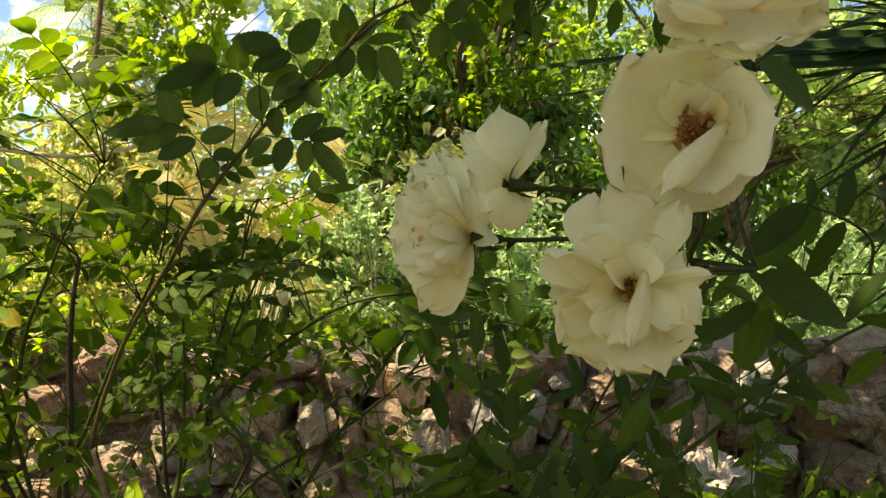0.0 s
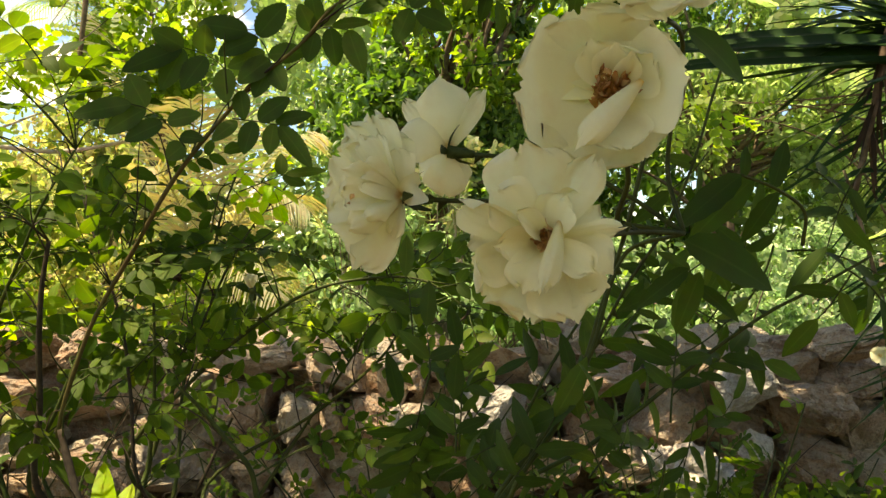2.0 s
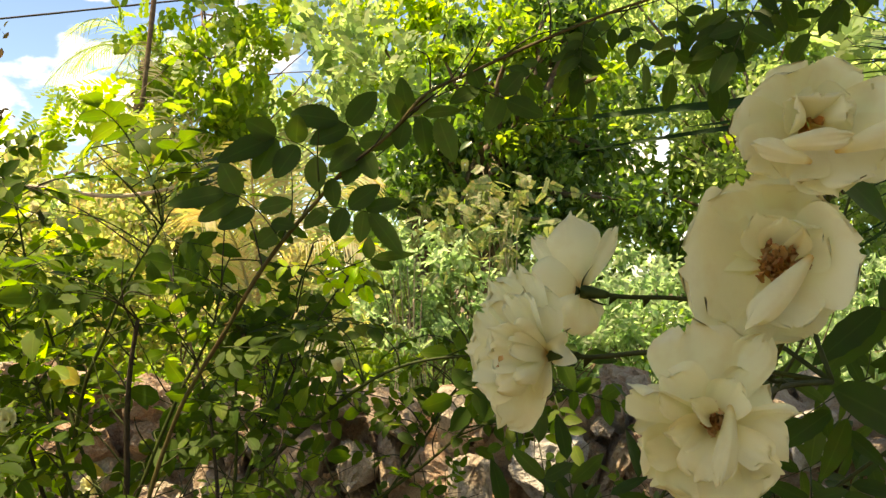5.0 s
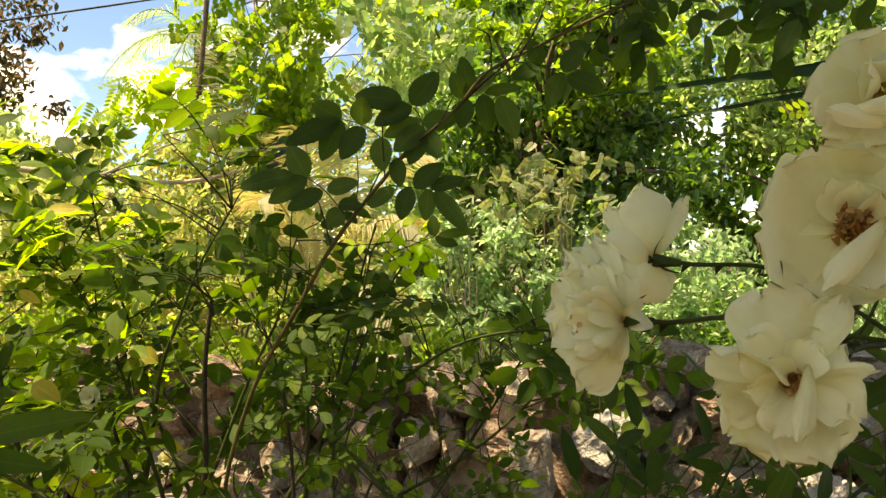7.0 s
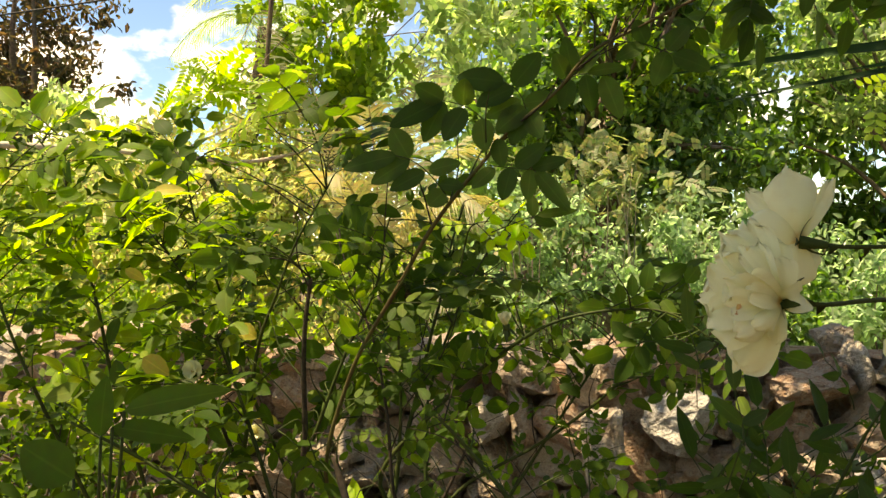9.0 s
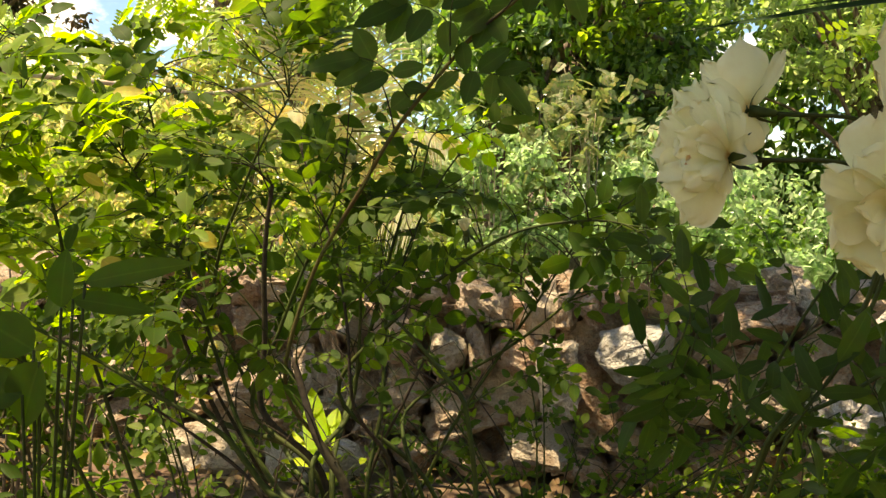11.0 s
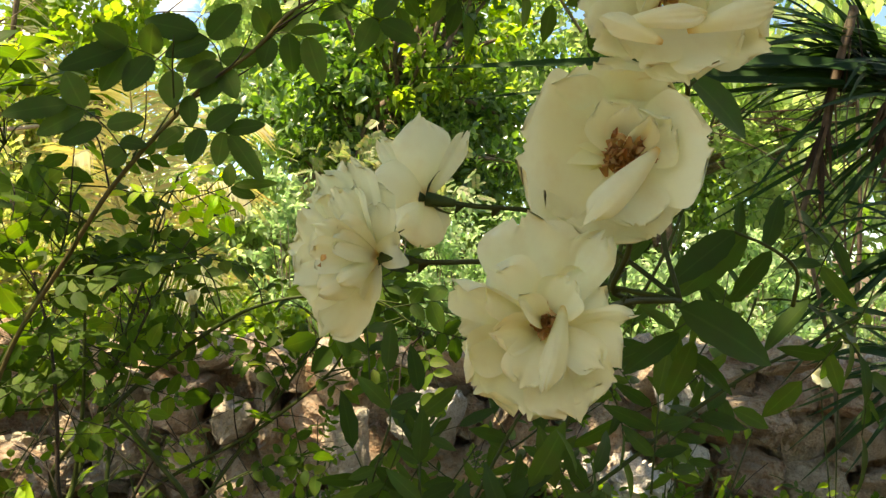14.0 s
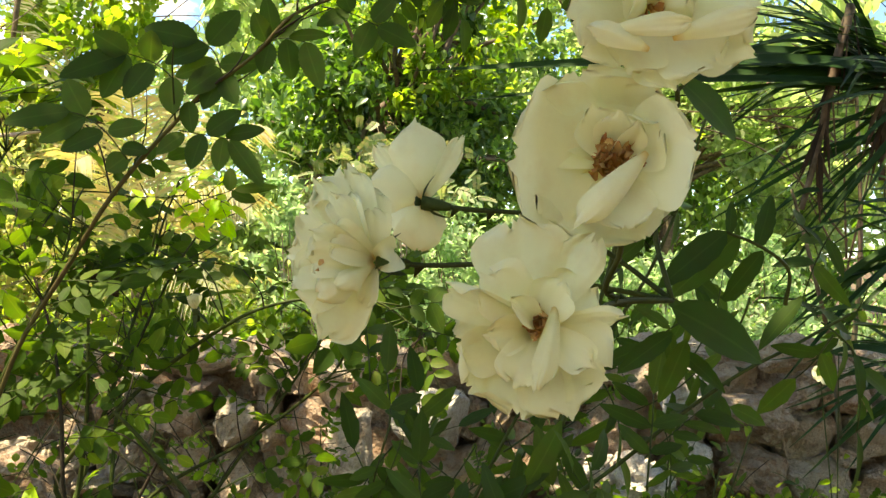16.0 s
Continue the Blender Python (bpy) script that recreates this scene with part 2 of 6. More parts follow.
OLD_CANE = bark_material("cane_brown", (0.020, 0.016, 0.011), (0.06, 0.046, 0.03), 90, 0.8, 0.002)
BARK = bark_material("bark", (0.06, 0.045, 0.03), (0.20, 0.15, 0.10), 25)
PALE_BARK = bark_material("pale_bark", (0.30, 0.24, 0.17), (0.52, 0.44, 0.33), 25)
SOIL = bark_material("soil", (0.05, 0.035, 0.022), (0.16, 0.115, 0.075), 12, 0.95, 0.02)
STONE = stone_material("limestone", [(0.0, (0.30, 0.20, 0.13)), (0.3, (0.38, 0.285, 0.20)), (0.55, (0.345, 0.22, 0.148)), (0.8, (0.42, 0.35, 0.27)), (1.0, (0.50, 0.43, 0.345))], (0.43, 0.38, 0.31))
PALE_STONE = stone_material("pale_limestone", [(0.0, (0.66, 0.58, 0.52)), (1.0, (0.74, 0.67, 0.60))], (0.62, 0.56, 0.50))
GREY_STONE = stone_material("grey_limestone", [(0.0, (0.42, 0.40, 0.36)), (1.0, (0.50, 0.47, 0.42))], (0.50, 0.48, 0.44))
PETAL = petal_material("petal", (0.845, 0.85, 0.635), (0.70, 0.48, 0.17), (1.0, 0.99, 0.80))
HEART = leaf_material("dried_heart", [(0.0, (0.30, 0.13, 0.045)), (0.5, (0.43, 0.23, 0.09)), (1.0, (0.58, 0.38, 0.18))], (0.5, 0.4, 0.25), thin=0.25, rough=0.7, scale=200)
CABLE = bark_material("cable_black", (0.012, 0.012, 0.012), (0.03, 0.03, 0.03), 30, 0.6, 0.0005)


# ---------------------------------------------------------------- mesh tools
def to_mesh(name, verts, faces, mats, smooth=True, index=None):
    me = bpy.data.meshes.new(name)
    me.from_pydata([tuple(v) for v in verts], [], [tuple(f) for f in faces])
    for m in mats if isinstance(mats, (list, tuple)) else [mats]:
        me.materials.append(m)
    me.polygons.foreach_set("use_smooth", [smooth] * len(me.polygons))
    if index is not None:
        me.polygons.foreach_set("material_index", index)
    me.update()
    return me


def big_mesh(name, verts, faces, mat):
    """Many like faces at once, from arrays."""
    me = bpy.data.meshes.new(name)
    n, k = faces.shape
    me.vertices.add(len(verts))
    me.vertices.foreach_set("co", np.asarray(verts, np.float32).ravel())
    me.loops.add(n * k)
    me.loops.foreach_set("vertex_index", np.asarray(faces, np.int32).ravel())
    me.polygons.add(n)
    me.polygons.foreach_set("loop_start", np.arange(n, dtype=np.int32) * k)
    me.materials.append(mat)
    me.update(calc_edges=True)
    return me


def ribbed(me, start=0):
    """Marks the midrib of blades whose points run edge, rib, edge."""
    att = me.attributes.new("rib", "FLOAT", "POINT")
    att.data.foreach_set("value", [1.0 if k >= start and (k - start) % 3 == 1 else 0.0 for k in range(len(me.vertices))])
    return me


def part(name, me, parent, label="", m=None):
    ob = new(name, me)
    ob.parent = parent
    if m is not None:
        ob.matrix_basis = m
    return tagged(ob, label)


def thing(name, label, category, place=(0, 0, 0), group="", kind=""):
    ob = new(name)
    ob.location = place
    ob.empty_display_size = 0.1
    return tagged(ob, label, category, group, kind)


def smooth_line(points, per=6):
    """A curve through the points that does not overshoot where their spacing changes."""
    p = [Vector(q) for q in points]
    p = [2 * p[0] - p[1], *p, 2 * p[-1] - p[-2]]
    out = []
    for a, b, c, d in zip(p, p[1:], p[2:], p[3:]):
        ab, bc, cd = max((b - a).length, 1e-6), max((c - b).length, 1e-6), max((d - c).length, 1e-6)
        tb, tc = (c - a) * (bc / (ab + bc)), (d - b) * (bc / (bc + cd))
        steps = max(per, min(3 * per, round(bc / 0.05))) if bc > 0.3 else per
        for k in range(steps):
            s = k / steps
            out.append((2 * s**3 - 3 * s * s + 1) * b + (s**3 - 2 * s * s + s) * tb + (3 * s * s - 2 * s**3) * c + (s**3 - s * s) * tc)
    return [*out, p[-2]]


def tube(line, r0, r1, sides=6, knots=0.0, seed=0, thorns=0):
    """A tapering round stem along a line, with faint swellings and thorns."""
    rnd = random.Random(seed)
    verts, faces, n = [], [], len(line)
    for i, p in enumerate(line):
        way = (line[min(i + 1, n - 1)] - line[max(i - 1, 0)]).normalized()
        side = way.cross(Vector((0.31, 0.17, 0.93)))
        side = (side if side.length > 0.05 else way.cross(Vector((1, 0, 0)))).normalized()
        up = side.cross(way)
        r = (r0 + (r1 - r0) * i / (n - 1)) * (1 + knots * rnd.uniform(-1, 1))
        verts += [p + r * (math.cos(a) * side + math.sin(a) * up) for a in (math.tau * k / sides for k in range(sides))]
    for i in range(n - 1):
        for k in range(sides):
            a, b = i * sides + k, i * sides + (k + 1) % sides
            faces.append((a, b, b + sides, a + sides))
    faces += [tuple(range(sides))[::-1], tuple(range((n - 1) * sides, n * sides))]
    for _ in range(thorns):
        i = rnd.randrange(1, n - 1)
        way = (line[i + 1] - line[i - 1]).normalized()
        out = Vector((rnd.uniform(-1, 1), rnd.uniform(-1, 1), rnd.uniform(-1, 1)))
        out = (out - out.dot(way) * way).normalized()
        r, base = r0 + (r1 - r0) * i / (n - 1), len(verts)
        t = way.cross(out) * 0.0015
        verts += [line[i] + out * r * 0.8 + way * 0.003, line[i] + out * r * 0.8 - way * 0.003 + t, line[i] + out * r * 0.8 - way * 0.003 - t, line[i] + out * (r + 0.006) - way * 0.003]
        faces += [(base, base + 1, base + 3), (base + 1, base + 2, base + 3), (base + 2, base, base + 3)]
    return verts, faces


def stem_mesh(name, points, r0, r1, mat, per=6, sides=6, knots=0.08, seed=0, thorns=0):
    v, f = tube(smooth_line(points, per), r0, r1, sides, knots, seed, thorns)
    return to_mesh(name, v, f, mat)


def leaflet(length, width, fold=0.25, curl=0.2, segs=6, teeth=0.0, point=1.0, seed=0, wave=0.0):
    """A blade along +x, its face up: folded at the midrib, curled along it."""
    rnd = random.Random(seed)
    verts, faces = [], []
    for i in range(segs + 1):
        s = i / segs
        w = width * 0.5 * (math.sin(math.pi * min(1, s**0.85)) ** 0.62) * (1 - 0.2 * point * s**3)
        if i in (0, segs):
            w = 0.0006
        w *= 1 + teeth * (1 if i % 2 else -1)
        x, z = length * s * (1 - 0.12 * curl * s), -length * curl * s * s
        dz = wave * length * rnd.uniform(-1, 1)
        verts += [(x, -w, z + fold * w + dz), (x, 0, z), (x, w, z + fold * w - dz * 0.6)]
    for i in range(segs):
        for k in range(2):
            a = 3 * i + k
            faces.append((a, a + 1, a + 4, a + 3))
    return [Vector(v) for v in verts], faces


def compound_leaf(name, mat, leaflets=5, size=0.05, seed=0, width=0.56, spacing=0.55, droop=0.25):
    """A pinnate leaf: a curved stalk along +x with leaflets in pairs and one at the tip."""
    rnd = random.Random(seed)
    verts, faces, index = [], [], []
    pairs = leaflets // 2
    total = size * (0.55 + spacing * pairs)

    def on(s):
        return Vector((total * s, 0.04 * total * math.sin(3 * s + seed), -droop * total * s * s))

    v, f = tube([on(k / 8) for k in range(9)], 0.0011, 0.0006, 4)
    verts += v
    faces += f
    index += [1] * len(f)

    def put(at, turn, tilt, length):
        v, f = leaflet(length, length * width * rnd.uniform(0.9, 1.1), rnd.uniform(0.1, 0.4), rnd.uniform(0.0, 0.35), 7, 0.05, 1, rnd.random(), 0.012)
        m = Matrix.Translation(at) @ pose(0, 0, 0, rnd.uniform(-22, 22), tilt, turn)
        base = len(verts)
        verts.extend(m @ q for q in v)
        faces.extend(tuple(base + k for k in g) for g in f)
        index.extend([0] * len(f))

    for k in range(pairs):
        s = 0.38 + 0.58 * k / max(1, pairs)
        for side in (-1, 1):
            put(on(s + rnd.uniform(-0.02, 0.02)), side * rnd.uniform(52, 78), rnd.uniform(-6, 22), size * rnd.uniform(0.78, 1.0) * (0.75 + 0.25 * k / max(1, pairs - 1) if pairs > 1 else 1))
    put(on(1.0), rnd.uniform(-10, 10), rnd.uniform(5, 22), size * rnd.uniform(1.0, 1.2))
    return ribbed(to_mesh(name, verts, faces, [mat, CANE], True, index), 36)


def frame_at(base, tip, up=(0, 0, 1), twist=0.0):
    """A pose whose x points from base to tip and whose z leans to up."""
    x = (Vector(tip) - Vector(base)).normalized()
    u = Vector(up)
    y = u.cross(x)
    y = (y if y.length > 0.05 else Vector((0, 1, 0)).cross(x)).normalized()
    z = x.cross(y)
    m = Matrix((x, y, z)).transposed().to_4x4()
    return Matrix.Translation(base) @ m @ pose(0, 0, 0, twist)


def turned(rng, n, flat=0.6):
    """Random turns, n x 3 x 3; the blades lie rather flat as flat goes to 1."""
    yaw, pitch, roll = rng.uniform(0, 2 * np.pi, n), rng.normal(0.25, 1.1 * (1 - flat) + 0.25, n), rng.normal(0, 1.3 * (1 - flat) + 0.25, n)
    cy, sy, cp, sp, cr, sr = np.cos(yaw), np.sin(yaw), np.cos(pitch), np.sin(pitch), np.cos(roll), np.sin(roll)
    o, e = np.zeros(n), np.ones(n)
    rz = np.stack([cy, -sy, o, sy, cy, o, o, o, e], 1).reshape(-1, 3, 3)
    ry = np.stack([cp, o, sp, o, e, o, -sp, o, cp], 1).reshape(-1, 3, 3)
    rx = np.stack([e, o, o, o, cr, -sr, o, sr, cr], 1).reshape(-1, 3, 3)
    return rz @ ry @ rx


BLADE_V = np.array([(0, 0, 0), (0.35, 0.5, 0.1), (0.42, 0, -0.02), (0.35, -0.5, 0.1), (0.75, 0.34, 0.04), (0.78, 0, -0.1), (0.75, -0.34, 0.04), (1, 0, -0.2)])


def blades(rng, places, length, width, flat=0.5, spread=0.3):
    """Single leaves at the places, as arrays of points and triangles."""
    n = len(places)
    k = rng.uniform(1 - spread, 1 + spread, n)
    base = BLADE_V * (1, width, 0.8)
    v = np.einsum("nij,kj->nki", turned(rng, n, flat), base) * (length * k)[:, None, None] + places[:, None]
    tri = np.array([(0, 2, 1), (0, 3, 2), (1, 2, 5), (1, 5, 4), (2, 3, 6), (2, 6, 5), (4, 5, 7), (5, 6, 7)])
    f = tri[None] + (np.arange(n) * len(base))[:, None, None]
    return v.reshape(-1, 3), f.reshape(-1, 3)


def sprays(rng, places, length, pairs=6, width=0.36, flat=0.55, ratio=0.42):
    """Pinnate leaves at the places: leaflets in pairs on a bowed stalk."""
    n = len(places)
    one, faces = [], []
    for k in range(pairs):
        s = 0.2 + 0.75 * k / (pairs - 1)
        for side in (-1, 1):
            a = len(one)
            d = np.array([0.45, side * 0.9, -0.18]) * ratio * (1 - 0.35 * s)
            q = np.array([s, 0, -0.3 * s * s])
            w = np.array([0.9, -side * 0.45, 0]) * ratio * width * 0.5
            one += [q, q + d * 0.3 + w * 0.85, q + d * 0.72 + w * 0.8, q + d, q + d * 0.72 - w * 0.8, q + d * 0.3 - w * 0.85]
            faces += [(a, a + 1, a + 5), (a + 1, a + 2, a + 5), (a + 2, a + 4, a + 5), (a + 2, a + 3, a + 4)]
    one = np.array(one)
    k = rng.uniform(0.7, 1.25, n)
    v = np.einsum("nij,kj->nki", turned(rng, n, flat), one) * (length * k)[:, None, None] + places[:, None]
    f = np.array(faces)[None] + (np.arange(n) * len(one))[:, None, None]
    return v.reshape(-1, 3), f.reshape(-1, 3)


def hanging(rng, places, length, width=0.6):
    return sprays(rng, places, length, 4, width, 0.25, 0.5)


def clumped(rng, centre, radii, n, clumps, size, hollow=0.35):
    """Places in uneven clumps within an ellipsoid, thinner towards its heart."""
    d = rng.normal(size=(clumps, 3))
    d /= np.linalg.norm(d, axis=1)[:, None]
    c = d * (hollow + (1 - hollow) * rng.uniform(0, 1, clumps) ** 0.6)[:, None] * rng.uniform(0.75, 1.12, clumps)[:, None] * radii + centre
    pick = rng.integers(0, clumps, n)
    sz = size * rng.uniform(0.5, 1.4, clumps)[pick]
    return c[pick] + rng.normal(size=(n, 3)) * sz[:, None] * (0.55, 0.55, 0.4), c


# sky gaps fitted to the camera's view: bearing and height in degrees, breadth
SKY_GAPS = ((11.9, 8.9, 0.95), (22.6, 8.5, 0.7), (13.9, 3.4, 0.65), (17.1, 4.8, 0.65), (-13.0, 14.6, 1.7))


def opened(places, base):
    """The places without those that would close the gaps as seen from the first eye."""
    q = places + np.array(base) - (0.0, 0.0, EYE)
    az, el = np.degrees(np.arctan2(q[:, 0], q[:, 1])), np.degrees(np.arctan2(q[:, 2], np.hypot(q[:, 0], q[:, 1])))
    keep = np.ones(len(q), bool)
    for a, e, r in SKY_GAPS:
        bearing = np.arctan2(q[:, 0], q[:, 1]) * 5
        keep &= np.hypot(az - a + 0.25 * np.sin(9 * el), 0.8 * (el - e)) + 0.3 * np.sin(40 * bearing) > r
    return places[keep | (q[:, 1] < 4.0)]


def crown(name, rng, parent, mat, places, make, *args, label="", **kw):
    v, f = make(rng, places, *args, **kw)
    return part(name, big_mesh(name, v, f, mat), parent, label)


def world_tree(name, label, category, base, top, trunk_r, crowns, bark, seed, kind="", gaps=()):
    """A tree: a tapered leaning trunk, limbs to the clumps, and crowns of single leaves.
    crowns: (centre, radii, leaves, clumps, clump size, material, maker, length, width).
    gaps: where sunlight falls through holes in the leaves: x, y, z, breadth."""
    rng = np.random.default_rng(seed)
    rnd = random.Random(seed)
    tree = thing(name, label, category, base, kind=kind)
    b, t = Vector((0, 0, -0.05)), Vector(top) - Vector(base)
    mid = (b + t) * 0.5 + Vector((rnd.uniform(-0.1, 0.1), rnd.uniform(-0.1, 0.1), 0)) * t.length * 0.4
    part("trunk", stem_mesh("trunk", [b, mid, t], trunk_r, trunk_r * 0.45, bark, 8, 8, 0.06, seed), tree)
    for centre, radii, n, clumps, size, mat, make, length, width in crowns:
        c0 = np.array(centre) - np.array(base)
        places, cs = clumped(rng, c0, np.array(radii), n, clumps, size)
        for c in cs[:: max(1, len(cs) // 9)]:
            s = rnd.uniform(0.45, 0.95)
            start = b.lerp(t, s)
            end = Vector(c)
            bend = start.lerp(end, 0.5) + Vector((rnd.uniform(-0.2, 0.2), rnd.uniform(-0.2, 0.2), rnd.uniform(0, 0.3))) * (end - start).length * 0.4
            part("limb", stem_mesh("limb", [start, bend, end], trunk_r * 0.4, trunk_r * 0.1, bark, 6, 5, 0.06, seed), tree)
        for gx0, gy0, gz0, breadth in gaps:
            reach = (places[:, 2] + base[2] - gz0) / SUN_TO[2]
            off = np.hypot(places[:, 0] + base[0] - SUN_TO[0] * reach - gx0, places[:, 1] + base[1] - SUN_TO[1] * reach - gy0)
            places = places[off > breadth]
        places = opened(places, base)
        v, f = make(rng, places, length, width=width)
        part("crown", big_mesh("crown", v, f, mat), tree)
    return tree


# ---------------------------------------------------------------- ground
rng = np.random.default_rng(5)
N = 90
gx = np.sign(np.linspace(-1, 1, N)) * np.abs(np.linspace(-1, 1, N)) ** 3.2 * 900
gx, gy = np.meshgrid(gx, gx + 3)
gz = np.array([[0.05 * noise.noise((x * 0.9, y * 0.9, 0)) + 0.03 * noise.noise((x * 3, y * 3, 4)) if abs(x) < 30 and abs(y) < 30 else 0.0 for x, y in zip(r, s)] for r, s in zip(gx, gy)])
gi = (np.arange(N - 1)[:, None] * N + np.arange(N - 1)[None]).ravel()
ground = new("ground", big_mesh("ground", np.stack([gx, gy, gz], -1).reshape(-1, 3), np.stack([gi, gi + 1, gi + N + 1, gi + N], 1), SOIL))
tagged(ground, "brown garden soil strewn with dry leaves under the plants", "ground", kind="structure")
ground.data.polygons.foreach_set("use_smooth", [True] * len(ground.data.polygons))

lit_xy = np.stack([rng.uniform(-4, 4, 2600), rng.uniform(0.6, 3.9, 2600), rng.uniform(0.03, 0.08, 2600)], 1)
v, f = blades(rng, lit_xy, 0.08, 0.5, 0.85)
tagged(new("leaf_litter", big_mesh("leaf_litter", v, f, LITTER)), "dry brown fallen leaves lying on the soil", "leaf litter", kind="stuff")


# ---------------------------------------------------------------- dry stone wall
def rock_mesh(seed, mat=None, knobs=0.0):
    """An angular broken block of unit size, its faces rough."""
    rnd = random.Random(seed)
    bm = bmesh.new()
    for _ in range(17):
        q = Vector((rnd.uniform(-1, 1), rnd.uniform(-1, 1), rnd.uniform(-1, 1)))
        k = (abs(q.x) ** 5 + abs(q.y) ** 5 + abs(q.z) ** 5) ** 0.2
        bm.verts.new(q / k * 0.5 * rnd.uniform(0.9, 1.03))
    got = bmesh.ops.convex_hull(bm, input=bm.verts)
    bmesh.ops.delete(bm, geom=[e for e in got["geom_interior"] if isinstance(e, bmesh.types.BMVert)], context="VERTS")
    bmesh.ops.bevel(bm, geom=bm.edges[:], offset=0.022, segments=1, affect="EDGES", profile=0.6)
    bmesh.ops.triangulate(bm, faces=bm.faces[:])
    long = [e for e in bm.edges if e.calc_length() > 0.22]
    bmesh.ops.subdivide_edges(bm, edges=long, cuts=1, use_grid_fill=True)
    long = [e for e in bm.edges if e.calc_length() > 0.085]
    bmesh.ops.subdivide_edges(bm, edges=long, cuts=1, use_grid_fill=True)
    if knobs:
        bmesh.ops.subdivide_edges(bm, edges=[e for e in bm.edges if e.calc_length() > 0.06], cuts=1, use_grid_fill=True)
    bmesh.ops.triangulate(bm, faces=bm.faces[:])
    bm.normal_update()
    off = Vector((seed * 3.1, seed * 1.7, 0))
    moves = [q.normal * (0.05 * noise.noise(q.co * 2.5 + off) + 0.065 * noise.noise(q.co * 7 + off) + 0.05 * noise.noise(q.co * 17 + off) - 0.07 * max(0.0, noise.noise(q.co * 5.5 - off) - 0.12) + knobs * (0.45 - abs(noise.noise(q.co * 4.2 + off)) * 2.2)) for q in bm.verts]
    for q, d in zip(bm.verts, moves):
        q.co += d
    me = bpy.data.meshes.new("stone")
    bm.to_mesh(me)
    bm.free()
    me.materials.append(mat or STONE)
    me.polygons.foreach_set("use_smooth", [False] * len(me.polygons))
    return me


def wall_line(x):
    return 3.78 - 0.13 * x


def wall_top(x):
    return 0.88 + 0.10 * max(0.0, min(1.0, (x - 0.2) / 1.2)) + 0.05 * math.sin(2.1 * x + 0.6)


def build_wall():
    rnd = random.Random(11)
    wall = thing("wall_stone", "low dry-stone boundary wall of rough pinkish limestone blocks", "stone wall", (0, wall_line(0), 0), kind="structure")
    kinds = [rock_mesh(40 + k) for k in range(16)]
    lean = math.degrees(math.atan(-0.13))

    def lay(x, z, w, h, d, y, spin=24):
        m = pose(x, wall_line(x) + y - wall_line(0), z, rnd.uniform(-20, 20), rnd.uniform(-spin, spin), lean + rnd.uniform(-14, 14))
        m = m @ Matrix.Diagonal((w * rnd.choice((-1, 1)), d, h, 1))
        part("stone", rnd.choice(kinds), wall, m=m)

    z, course = 0.0, 0
    while z < 1.0:
        h = rnd.uniform(0.13, 0.22)
        x = -4.8 + rnd.uniform(0, 0.2)
        while x < 3.8:
            w = rnd.choice((0.11, 0.16, 0.21, 0.28, 0.37)) * rnd.uniform(0.85, 1.2)
            hh = h * rnd.uniform(0.8, 1.25)
            if z + hh * 0.55 < wall_top(x + w / 2):
                lay(x + w / 2, z + h / 2 + rnd.uniform(-0.05, 0.05), w * 1.1, hh * 1.16, rnd.uniform(0.26, 0.40), rnd.uniform(-0.06, 0.06))
                if rnd.random() < 0.25:
                    lay(x + w, z + h * rnd.uniform(0.1, 0.9), 0.09, 0.07, 0.12, -0.09, 40)
            x += w + rnd.uniform(0.0, 0.015)
        z += h * 0.97
        course += 1
    # stones that stand out: a knobbly white one, a grey slab, broad brown blocks
    for me, place, size, turn in ((rock_mesh(91, PALE_STONE, 0.22), (1.058, 3.347, 0.434), (0.30, 0.24, 0.24), 10), (rock_mesh(92, PALE_STONE, 0.25), (0.935, 3.355, 0.497), (0.13, 0.12, 0.12), 0),
                                  (rock_mesh(93, GREY_STONE), (1.255, 3.377, 0.801), (0.24, 0.20, 0.20), -35), (rock_mesh(94), (1.541, 3.382, 0.717), (0.34, 0.3, 0.20), 4),
                                  (rock_mesh(95), (1.687, 3.429, 0.96), (0.32, 0.3, 0.17), -6), (rock_mesh(96, PALE_STONE), (1.291, 3.344, 0.568), (0.13, 0.12, 0.12), 20),
                                  (rock_mesh(97), (-1.414, 3.720, 0.335), (0.44, 0.3, 0.27), 5), (rock_mesh(98, GREY_STONE), (0.268, 3.619, 0.644), (0.34, 0.3, 0.27), 4), (rock_mesh(99), (-0.057, 3.582, 0.518), (0.22, 0.3, 0.36), 3),
                                  (rock_mesh(100), (-1.75, 3.76, 0.08), (0.62, 0.3, 0.28), 2), (rock_mesh(101, GREY_STONE), (-1.13, 3.68, 0.12), (0.52, 0.3, 0.32), -3)):
        q = Vector(place)
        part("stone", me, wall, m=pose(q.x, q.y - 0.06 - wall_line(0), q.z, 6, turn, lean) @ Matrix.Diagonal((*[size[0], size[1], size[2]], 1)))
    # the rubble heart, and the far face that closes the wall
    verts, faces = [], []
    for i in range(97):
        x = -9.0 + 18.0 * i / 96
        t = wall_top(x) - 0.09 + 0.03 * noise.noise((x * 4, 0, 0))
        for dy, zz in ((0.10, -0.05), (0.10, t), (0.42, t), (0.48, -0.05)):
            verts.append((x, wall_line(x) + dy - wall_line(0), zz + 0.02 * noise.noise((x * 7, dy * 5, zz * 7))))
    for i in range(96):
        for k in range(3):
            a = 4 * i + k
            faces.append((a, a + 1, a + 5, a + 4))
    part("rubble_core", to_mesh("rubble_core", verts, faces, STONE, False), wall)
    for _ in range(60):
        x = rnd.uniform(-4.2, 3.4)
